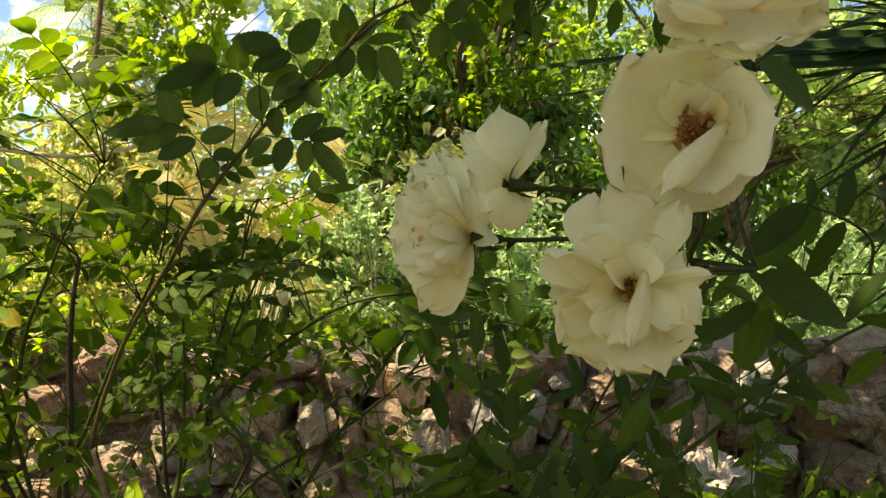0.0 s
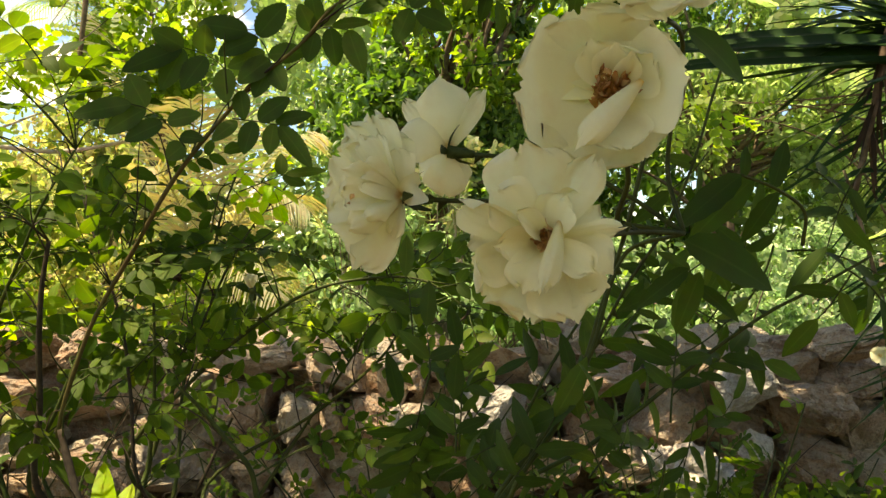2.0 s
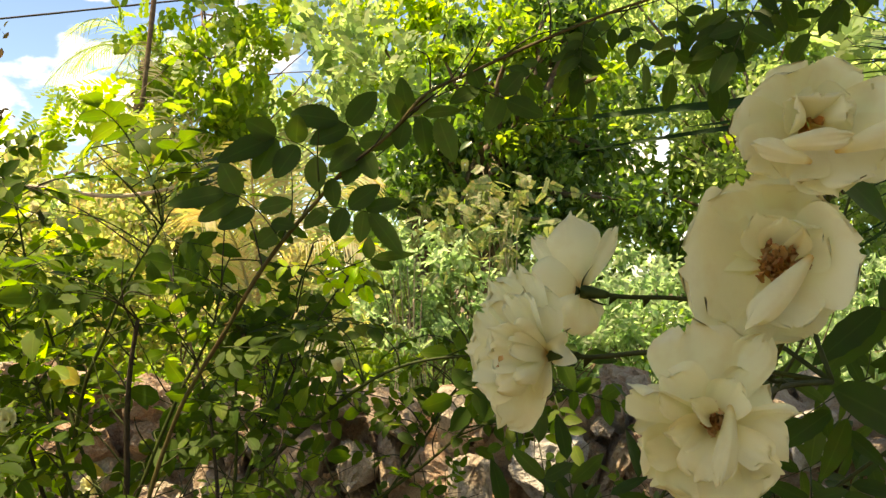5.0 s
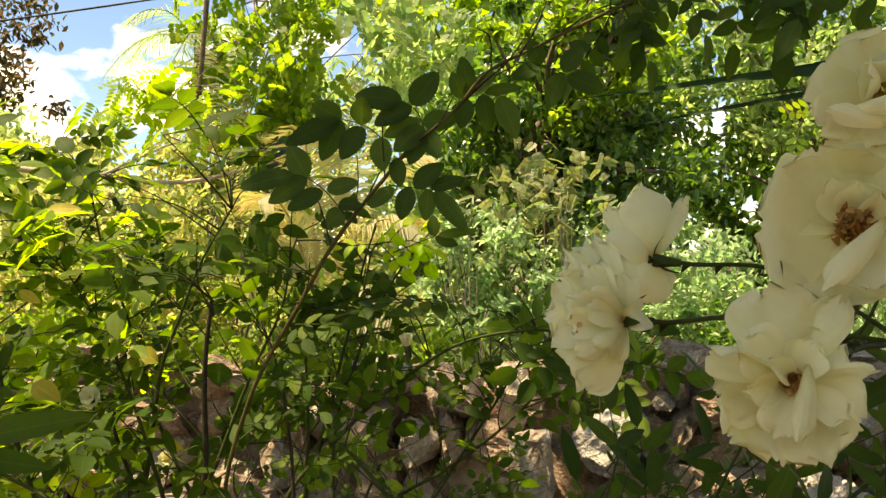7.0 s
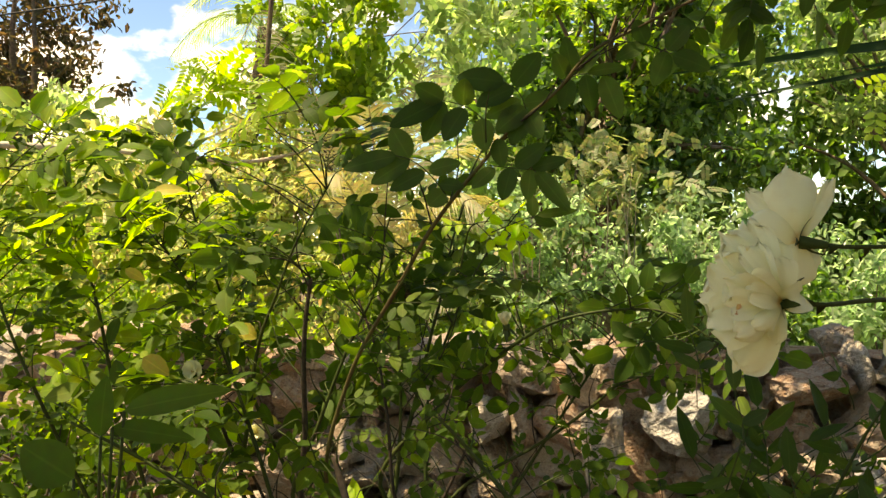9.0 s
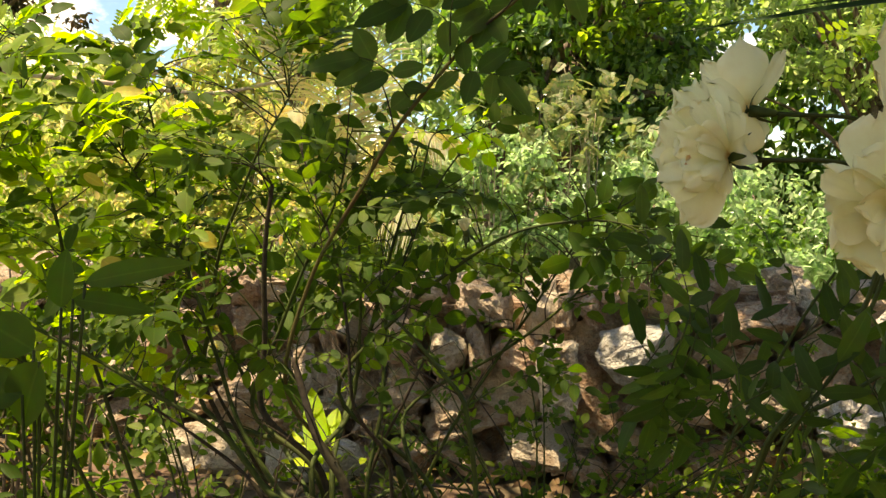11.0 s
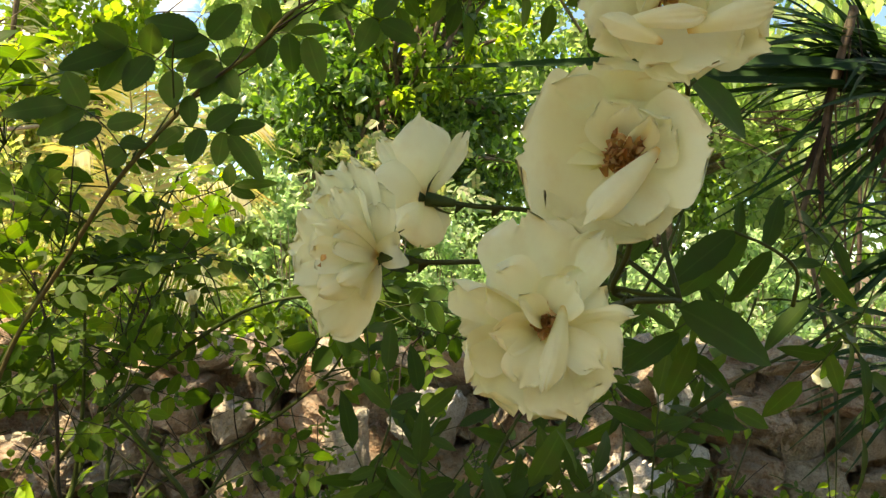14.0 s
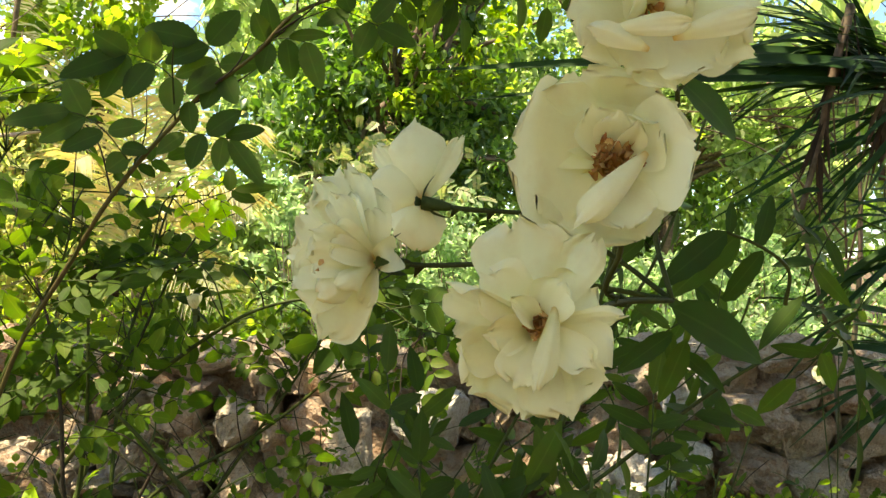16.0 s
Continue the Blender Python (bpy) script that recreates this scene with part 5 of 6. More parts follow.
# the long arching cane and its big leaves
cane([(-0.555, 1.345, 0.977), (-0.498, 1.303, 1.180), (-0.398, 1.252, 1.337), (-0.349, 1.232, 1.413), (-0.302, 1.212, 1.469), (-0.255, 1.203, 1.521), (-0.221, 1.193, 1.557), (-0.151, 1.183, 1.611), (-0.102, 1.174, 1.663), (-0.038, 1.164, 1.692), (0.071, 1.146, 1.736), (0.189, 1.118, 1.774), (0.347, 1.071, 1.800), (0.508, 1.034, 1.810)], 0.0055, 0.002, RED_CANE, 1)
cane([(-0.628, 1.434, 0.915), (-0.616, 1.412, 1.054), (-0.613, 1.401, 1.169), (-0.603, 1.389, 1.263), (-0.592, 1.388, 1.336)], 0.005, 0.0042, OLD_CANE, 2)
cane([(-0.803, 1.581, 0.873), (-0.781, 1.559, 1.067), (-0.750, 1.537, 1.204), (-0.709, 1.526, 1.297), (-0.663, 1.516, 1.399), (-0.594, 1.496, 1.499)], 0.005, 0.0018, CANE, 3)
cane([(-0.507, 1.607, 0.888), (-0.476, 1.626, 1.002), (-0.446, 1.645, 1.119), (-0.425, 1.664, 1.216), (-0.404, 1.683, 1.299), (-0.387, 1.702, 1.396), (-0.363, 1.721, 1.473)], 0.0045, 0.002, CANE, 4)
cane([(-0.443, 1.388, 0.939), (-0.456, 1.385, 1.087), (-0.479, 1.403, 1.206), (-0.523, 1.420, 1.319), (-0.559, 1.438, 1.415)], 0.0035, 0.0015, OLD_CANE, 5)
cane([(-0.666, 1.484, 0.901), (-0.611, 1.482, 1.060), (-0.554, 1.481, 1.199), (-0.496, 1.481, 1.318), (-0.476, 1.479, 1.417)], 0.0045, 0.0018, CANE, 6)
cane([(-0.489, 1.538, 0.887), (-0.468, 1.536, 1.030), (-0.467, 1.533, 1.194), (-0.473, 1.531, 1.348)], 0.005, 0.002, CANE, 7)
cane([(-0.497, 1.487, 0.941), (-0.372, 1.467, 1.103), (-0.265, 1.448, 1.194), (-0.170, 1.429, 1.253), (-0.073, 1.411, 1.276), (0.021, 1.393, 1.274), (0.099, 1.375, 1.225)], 0.004, 0.0015, CANE, 8, bush=back_bush)
cane([(-0.384, 1.590, 0.883), (-0.193, 1.592, 1.010), (-0.096, 1.573, 1.087), (-0.038, 1.553, 1.152), (0.004, 1.532, 1.261), (0.050, 1.492, 1.357)], 0.0035, 0.0015, CANE, 9, bush=back_bush)
cane([(-0.236, 1.292, 0.975), (-0.279, 1.290, 1.036), (-0.318, 1.288, 1.083), (-0.348, 1.287, 1.113)], 0.004, 0.003, CANE, 10)
cane([(-0.420, 1.232, 0.845), (-0.467, 1.234, 0.925), (-0.494, 1.247, 0.993), (-0.516, 1.260, 1.054)], 0.007, 0.006, OLD_CANE, 11)
cane([(-0.597, 1.364, 0.790), (-0.678, 1.364, 0.887), (-0.798, 1.360, 0.955), (-0.918, 1.355, 1.022), (-1.039, 1.349, 1.080)], 0.006, 0.003, CANE, 12, bush=side_bush)
cane([(-0.593, 1.413, 0.772), (-0.675, 1.435, 0.888), (-0.731, 1.470, 1.006), (-0.785, 1.495, 1.130), (-0.856, 1.529, 1.256), (-0.972, 1.580, 1.398)], 0.005, 0.002, CANE, 13, bush=side_bush)
cane([(-1.050, 1.515, 1.120), (-1.092, 1.530, 1.277), (-1.142, 1.553, 1.402), (-1.205, 1.594, 1.545), (-1.276, 1.604, 1.644)], 0.004, 0.0018, CANE, 14, bush=side_bush)
cane([(-1.120, 1.402, 1.076), (-1.191, 1.392, 1.246), (-1.256, 1.403, 1.406), (-1.340, 1.421, 1.538)], 0.004, 0.0018, CANE, 15, bush=side_bush)
cane([(-0.731, 1.667, 0.883), (-0.843, 1.700, 1.090), (-0.910, 1.741, 1.258), (-0.979, 1.752, 1.436), (-1.029, 1.775, 1.591), (-1.117, 1.812, 1.690)], 0.004, 0.0018, CANE, 16, bush=side_bush)
cane([(-0.373, 1.577, 0.700), (-0.287, 1.596, 0.859), (-0.200, 1.614, 0.995), (-0.124, 1.629, 1.108), (-0.059, 1.642, 1.211), (0.006, 1.656, 1.324)], 0.004, 0.0016, CANE, 17, bush=back_bush)
cane([(-0.440, 1.473, 0.736), (-0.417, 1.510, 0.921), (-0.414, 1.543, 1.090), (-0.377, 1.576, 1.219), (-0.317, 1.611, 1.352), (-0.233, 1.647, 1.466)], 0.004, 0.0016, CANE, 18, bush=back_bush)

# the default dark leaf colour holds the shade of backlit leaves
def traced_leaf(stalk, blades_at, seed, mat=DARK_LEAF):
    """A pinnate leaf whose leaflets hang each at its own place: base, tip and breadth."""
    rnd = random.Random(seed)
    leaf = part("leaf", stem_mesh("leaf_stalk", [Vector(p) - RB for p in stalk], 0.0011, 0.0007, CANE, 4, 5), rose_bush)
    for k, (b, t, w) in enumerate(blades_at):
        b, t = Vector(b) - RB, Vector(t) - RB
        t = t + Vector((0, rnd.uniform(-0.012, 0.012), 0))
        length = (t - b).length
        v, f = leaflet(length, w * 1.12, rnd.uniform(0.05, 0.25), rnd.uniform(0.02, 0.14), 22, 0.045, 0.3, seed + k, 0.003)
        part("leaflet", ribbed(to_mesh("leaflet", v, f, mat)), leaf, m=frame_at(b, t, (rnd.uniform(-0.2, 0.2), -1.0, rnd.uniform(0.0, 0.4)), rnd.uniform(-10, 10)))


traced_leaf([(-0.317, 1.212, 1.467), (-0.343, 1.201, 1.502), (-0.371, 1.200, 1.523), (-0.392, 1.199, 1.529)],
    [((-0.392, 1.199, 1.529), (-0.470, 1.178, 1.512), 0.029), ((-0.371, 1.200, 1.523), (-0.435, 1.189, 1.489), 0.030), ((-0.371, 1.200, 1.524), (-0.401, 1.198, 1.574), 0.034),
     ((-0.348, 1.201, 1.503), (-0.403, 1.190, 1.478), 0.027), ((-0.342, 1.201, 1.505), (-0.293, 1.192, 1.516), 0.025), ((-0.327, 1.212, 1.485), (-0.290, 1.202, 1.481), 0.020), ((-0.320, 1.212, 1.474), (-0.345, 1.202, 1.453), 0.030)], 401)
traced_leaf([(-0.191, 1.193, 1.577), (-0.201, 1.192, 1.609), (-0.212, 1.192, 1.623), (-0.226, 1.191, 1.631)],
    [((-0.226, 1.191, 1.631), (-0.294, 1.170, 1.641), 0.034), ((-0.212, 1.192, 1.622), (-0.267, 1.181, 1.599), 0.033), ((-0.212, 1.192, 1.625), (-0.172, 1.182, 1.670), 0.034), ((-0.202, 1.192, 1.603), (-0.254, 1.182, 1.580), 0.025),
     ((-0.197, 1.193, 1.599), (-0.143, 1.184, 1.605), 0.028), ((-0.195, 1.193, 1.593), (-0.238, 1.182, 1.558), 0.032), ((-0.194, 1.193, 1.585), (-0.217, 1.183, 1.538), 0.028), ((-0.193, 1.193, 1.587), (-0.172, 1.184, 1.546), 0.027)], 402)
traced_leaf([(-0.250, 1.203, 1.510), (-0.217, 1.194, 1.505), (-0.180, 1.194, 1.500)],
    [((-0.243, 1.203, 1.506), (-0.276, 1.193, 1.478), 0.022), ((-0.217, 1.194, 1.505), (-0.231, 1.184, 1.458), 0.027), ((-0.211, 1.194, 1.506), (-0.167, 1.184, 1.538), 0.028),
     ((-0.189, 1.194, 1.502), (-0.193, 1.185, 1.457), 0.024), ((-0.187, 1.194, 1.504), (-0.135, 1.185, 1.517), 0.021), ((-0.181, 1.194, 1.499), (-0.132, 1.176, 1.440), 0.025)], 403)
traced_leaf([(-0.241, 1.192, 1.557), (-0.265, 1.191, 1.585), (-0.287, 1.191, 1.599), (-0.318, 1.190, 1.608)],
    [((-0.318, 1.190, 1.608), (-0.392, 1.169, 1.568), 0.034), ((-0.316, 1.190, 1.606), (-0.346, 1.180, 1.547), 0.032), ((-0.285, 1.191, 1.595), (-0.315, 1.181, 1.548), 0.033), ((-0.287, 1.191, 1.599), (-0.281, 1.180, 1.635), 0.032),
     ((-0.260, 1.191, 1.579), (-0.254, 1.182, 1.529), 0.032), ((-0.236, 1.192, 1.548), (-0.231, 1.183, 1.506), 0.025), ((-0.316, 1.190, 1.608), (-0.356, 1.179, 1.629), 0.030)], 404)
traced_leaf([(-0.063, 1.174, 1.678), (-0.027, 1.165, 1.670), (0.010, 1.166, 1.655)],
    [((-0.027, 1.165, 1.669), (-0.066, 1.155, 1.648), 0.022), ((-0.024, 1.165, 1.671), (-0.039, 1.154, 1.703), 0.024), ((0.004, 1.166, 1.658), (-0.015, 1.156, 1.609), 0.027), ((0.005, 1.166, 1.660), (0.034, 1.156, 1.693), 0.026), ((0.012, 1.166, 1.653), (0.063, 1.148, 1.631), 0.028)], 405)
traced_leaf([(-0.138, 1.183, 1.629), (-0.113, 1.174, 1.634), (-0.083, 1.174, 1.630)],
    [((-0.125, 1.184, 1.634), (-0.137, 1.172, 1.688), 0.026), ((-0.121, 1.184, 1.637), (-0.089, 1.174, 1.663), 0.024), ((-0.105, 1.174, 1.636), (-0.052, 1.165, 1.643), 0.019), ((-0.108, 1.174, 1.633), (-0.098, 1.165, 1.580), 0.029),
     ((-0.083, 1.174, 1.630), (-0.060, 1.166, 1.568), 0.029), ((-0.135, 1.183, 1.630), (-0.151, 1.172, 1.666), 0.024), ((-0.130, 1.183, 1.629), (-0.141, 1.174, 1.587), 0.026)], 406)
traced_leaf([(-0.258, 1.284, 1.411), (-0.217, 1.275, 1.426), (-0.187, 1.265, 1.436)],
    [((-0.191, 1.265, 1.435), (-0.192, 1.265, 1.469), 0.018), ((-0.184, 1.265, 1.437), (-0.123, 1.257, 1.443), 0.014), ((-0.189, 1.265, 1.433), (-0.154, 1.256, 1.421), 0.017)], 407)

rnd = random.Random(8)
arch = CANES[0][1]
for i in range(len(arch) - 26, len(arch)):
    for _ in range(1 if i % 3 else 0):
        a = rnd.uniform(-2.6, -0.6)
        out = Vector((math.cos(a), rnd.uniform(-0.4, 0.4), math.sin(a)))
        part("leaf", rnd.choice(ARCH_LEAVES), rose_bush, m=frame_at(arch[i], arch[i] + out, (rnd.uniform(-0.3, 0.3), -0.9, 0.4), rnd.uniform(-30, 30)) @ Matrix.Scale(rnd.uniform(0.9, 1.15), 4))

rnd = random.Random(4)
for c, (bush, line) in enumerate(CANES):
    n = len(line)
    for i in range(8, n if c else n // 2, 2):
        if c in (1, 10):
            continue
        for _ in range(3 if bush is side_bush else 1):
            if line[i].z < 0.92 or (line[i].z < 1.1 and rnd.random() < 0.72):
                continue
            way = (line[min(i + 1, n - 1)] - line[i - 1]).normalized()
            a = rnd.uniform(0, math.tau)
            out = Vector((math.cos(a), 0.5 * math.sin(a), rnd.uniform(-0.3, 0.6))) + way * 0.4
            if bush is rose_bush and line[i].z > 1.42:
                continue
            if bush is not side_bush and rnd.random() < (0.6 if bush is back_bush else 0.4):
                continue
            # some leaves take a lighter colour in place of sunlight
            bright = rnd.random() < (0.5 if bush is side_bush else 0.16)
            face = (rnd.uniform(-0.4, 0.2), -0.3, 1.0) if bush is side_bush else (rnd.uniform(-0.3, 0.3), -0.8, 0.6)
            m = frame_at(line[i], line[i] + out, face, rnd.uniform(-40, 40)) @ Matrix.Scale(rnd.uniform(0.85, 1.25) if line[i].z > 1.15 else rnd.uniform(0.62, 1.0), 4)
            if not kept_clear(line[i] + bush.location + out.normalized() * 0.05):
                part("leaf", rnd.choice((SUNLIT_LEAVES if bush is side_bush else BRIGHTS) if bright else LEAVES), bush, m=m)


for c, (bush, line) in enumerate(CANES):
    for i in range(6, len(line) - 2, 5):
        way = (line[i + 1] - line[i - 1]).normalized()
        a = rnd.uniform(0, math.tau)
        out = (Vector((math.cos(a), 0.6 * math.sin(a), rnd.uniform(-0.1, 0.7))) + way * 0.7).normalized() * rnd.uniform(0.06, 0.16)
        bend = line[i] + out * 0.5 + Vector((rnd.uniform(-0.012, 0.012), 0, rnd.uniform(-0.01, 0.02)))
        part("twig", stem_mesh("twig", [line[i], bend, line[i] + out], 0.0016, 0.0007, OLD_CANE if rnd.random() < 0.5 else CANE, 4, 5, 0.1, i), bush)


# woody old canes that fan out low down
for k, pts in enumerate((
        [(-0.642, 1.500, 0.720), (-0.718, 1.500, 0.837), (-0.804, 1.500, 1.017), (-0.836, 1.500, 1.112)],
        [(-0.644, 1.520, 0.713), (-0.688, 1.520, 0.810), (-0.743, 1.520, 0.907), (-0.781, 1.520, 0.982)],
        [(-0.634, 1.450, 0.739), (-0.781, 1.450, 0.865), (-0.939, 1.450, 0.953)],
        [(-0.471, 1.600, 0.674), (-0.450, 1.600, 0.773), (-0.384, 1.600, 0.913), (-0.340, 1.600, 1.005)])):
    line = [Vector(q) - RB for q in pts]
    slope = line[0] - line[1]
    foot = Vector((line[0].x + 2.0 * slope.x, line[0].y, -0.02))
    part("cane", stem_mesh("cane", [foot, *line], (0.0085, 0.007, 0.006, 0.006)[k], (0.0028, 0.0025, 0.0025, 0.0025)[k], OLD_CANE, 6, 8, 0.1, 700 + k, 6), rose_bush)


def leafy_shoots(count, xs, ys, low, top, seed, bright, size, reach=0.30):
    """Side shoots that fill the bush: each leaves the nearest cane below it, and carries compound leaves."""
    rnd = random.Random(seed)
    nodes = [(bush, q + bush.location) for bush, line in CANES for q in line[6:]]
    for k in range(count):
        x, y = rnd.uniform(*xs), rnd.uniform(*ys)
        tip = Vector((x, y, rnd.uniform(low, top(x))))
        thinned = x < -0.95 and k % 5 < 2
        near = min(((tip - q).length + 0.6 * max(0.0, q.z - tip.z), i) for i, (_, q) in enumerate(nodes))
        if near[0] > reach:
            continue
        bush, q = nodes[near[1]]
        start, end = q - bush.location, tip - bush.location
        bend = start.lerp(end, 0.5) + Vector((rnd.uniform(-0.02, 0.02), rnd.uniform(-0.02, 0.02), 0.015))
        line = smooth_line([start, bend, end], 5)
        v, f = tube(line, 0.0017, 0.0008, 5, 0.08, k)
        shoot = None if thinned else part("shoot", to_mesh("shoot", v, f, OLD_CANE if k % 4 == 0 else CANE), bush)
        n = len(line)
        for j in range(max(2, min(5, round((end - start).length / 0.045)))):
            i = n - 1 if j == 0 else rnd.randrange(n // 3, n)
            way = (line[i] - line[i - 1]).normalized()
            a = rnd.uniform(0, math.tau)
            out = Vector((math.cos(a), 0.7 * math.sin(a), rnd.uniform(-0.35, 0.45))) + way * 0.6
            face = (rnd.uniform(-0.5, 0.5), rnd.uniform(-1.0, -0.2), 0.7)
            m = frame_at(line[i], line[i] + out, face, rnd.uniform(-35, 35)) @ Matrix.Scale(rnd.uniform(*size), 4)
            if not kept_clear(line[i] + bush.location + out.normalized() * 0.05):
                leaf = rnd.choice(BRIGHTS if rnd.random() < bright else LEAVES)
                # sunlight on the far side is put into the leaf colour
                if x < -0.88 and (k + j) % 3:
                    leaf = SUNLIT_LEAVES[(k + j) % 3]
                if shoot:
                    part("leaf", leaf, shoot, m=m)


leafy_shoots(54, (-1.25, -0.48), (1.30, 1.80), 1.02, lambda x: 1.64 if x < -0.55 else 1.64 - 0.75 * (x + 0.55), 611, 0.10, (1.05, 1.45))
leafy_shoots(18, (-1.1, -0.5), (1.3, 1.6), 1.40, lambda x: 1.62, 615, 0.05, (1.0, 1.35), 0.40)
leafy_shoots(16, (-1.3, -0.75), (1.5, 2.0), 0.95, lambda x: 1.2, 613, 0.10, (0.95, 1.3), 0.45)
leafy_shoots(10, (-0.58, -0.2), (1.4, 1.8), 1.05, lambda x: 1.42, 614, 0.08, (0.9, 1.3))
leafy_shoots(22, (-0.45, 0.2), (1.35, 1.9), 1.0, lambda x: 1.34 - 0.35 * max(0.0, x + 0.2), 612, 0.10, (0.55, 0.85))

# spray at a shoot's end, fitted to the camera's view, sunlight in its colour
SPRAY = [compound_leaf("leaf", SUNLIT_LIME_LEAF, n, 0.030, 350 + k, 0.6, 0.62, 0.25) for k, n in enumerate((3, 5))]
part("twig", stem_mesh("twig", [Vector(q) - RB for q in ((-0.320, 1.360, 1.351), (-0.311, 1.350, 1.387), (-0.295, 1.340, 1.424), (-0.235, 1.340, 1.431))], 0.002, 0.0009, CANE, 5, 5), rose_bush)
for k, (b, t) in enumerate((((-0.295, 1.340, 1.424), (-0.270, 1.330, 1.468)),
                            ((-0.295, 1.340, 1.424), (-0.329, 1.330, 1.430)),
                            ((-0.276, 1.340, 1.427), (-0.252, 1.330, 1.457)),
                            ((-0.235, 1.340, 1.431), (-0.220, 1.330, 1.450)),
                            ((-0.235, 1.340, 1.431), (-0.175, 1.330, 1.414)),
                            ((-0.254, 1.340, 1.429), (-0.227, 1.330, 1.400)),
                            ((-0.222, 1.340, 1.428), (-0.193, 1.330, 1.387)),
                            ((-0.286, 1.340, 1.426), (-0.266, 1.330, 1.405)))):
    hero(rose_bush, RB, SPRAY[k % 2], b, t, 25 * (k % 3) - 25, (-0.2, -0.5, 0.8), 1.0)


def lone_leaf(base, tip, mat, label, width=0.5):
    b, t = Vector(base), Vector(tip)
    v, f = leaflet((t - b).length, (t - b).length * width, 0.2, 0.15, 8, 0.03, 1, 3, 0.02)
    part("leaf", ribbed(to_mesh("leaf", v, f, mat)), rose_bush, label, frame_at(b - RB, t - RB, (0.1, -0.9, 0.4)))


lone_leaf((-0.767, 1.476, 1.241), (-0.731, 1.477, 1.219), YELLOW_LEAF, "yellowed spotted leaf", 0.8)
lone_leaf((-0.843, 1.728, 1.021), (-0.803, 1.729, 1.012), YELLOW_LEAF, "yellowed leaf", 0.5)
lone_leaf((-0.863, 1.293, 1.206), (-0.819, 1.300, 1.176), YELLOW_LEAF, "pale yellow leaf", 0.7)
lone_leaf((-0.865, 1.345, 1.495), (-0.811, 1.354, 1.500), YELLOW_LEAF, "yellow leaf browned at the edge", 0.4)
lone_leaf((-0.970, 1.428, 1.354), (-0.934, 1.434, 1.333), YELLOW_LEAF, "orange faded leaf", 0.5)
lone_leaf((-0.771, 1.620, 1.040), (-0.747, 1.621, 1.023), YELLOW_LEAF, "yellowed leaf", 0.6)
BUDDING = [(5, 0.020, 0.022, 10, 22, 1.0, 0.5, 0.05, 0), (4, 0.019, 0.018, 4, 8, 1.0, 0.6, 0.05, 30)]
SMALL = [(5, 0.030, 0.032, 35, 85, 0.8, 0.1, 0.1, 0), (4, 0.026, 0.028, 20, 55, 0.9, 0.3, 0.1, 30)]
rose(rose_bush, Vector((-0.236, 1.277, 1.264)) - RB, (-0.15, -0.3, 1), 0, BUDDING, 6, (), 0, label="closed white rosebud")
rose(rose_bush, Vector((-0.473, 1.509, 1.379)) - RB, (-0.1, -0.6, 0.6), 0, BUDDING, 7, (), 0, label="closed white rosebud")
rose(rose_bush, Vector((-0.864, 1.491, 1.150)) - RB, (-0.1, -0.9, 0.3), 0, SMALL, 8, (), 4, 0.006, label="small white rose half open")
rose(side_bush, Vector((-1.034, 1.520, 1.458)) - side_bush.location, (-0.4, -0.9, 0.2), 0, SMALL, 9, (), 4, 0.006, label="small white rose past its best")
rose(side_bush, Vector((-0.970, 1.581, 1.440)) - side_bush.location, (0.3, -0.9, -0.2), 20, SMALL, 10, (), 4, 0.006, label="small white rose past its best")
rose(side_bush, Vector((-0.850, 1.550, 1.528)) - side_bush.location, (-0.2, -0.6, 0.6), 20, BUDDING, 11, (), 0, label="wilting pale bud")
rose(rose_bush, Vector((-0.940, 1.989, 0.916)) - RB, (0.1, -0.9, 0.2), 20, SMALL, 12, (), 4, 0.006, label="small white rose low on the bush")
for k, q in enumerate(((-0.429, 1.442, 1.312), (-1.083, 1.361, 1.553), (-0.392, 1.420, 1.286))):
    head = rose(rose_bush, Vector(q) - RB, (0.2, -0.7, -0.6), 0, [(5, 0.018, 0.012, 10, 40, 1, 0.5, 0.2, 0), (4, 0.014, 0.010, 5, 20, 1, 0.5, 0.2, 30)], 13 + k, (), 0, label="withered brown rose")
    for ob in head.children:
        if ob.name.startswith("petal"):
            ob.data.materials[0] = DEAD_BLADE

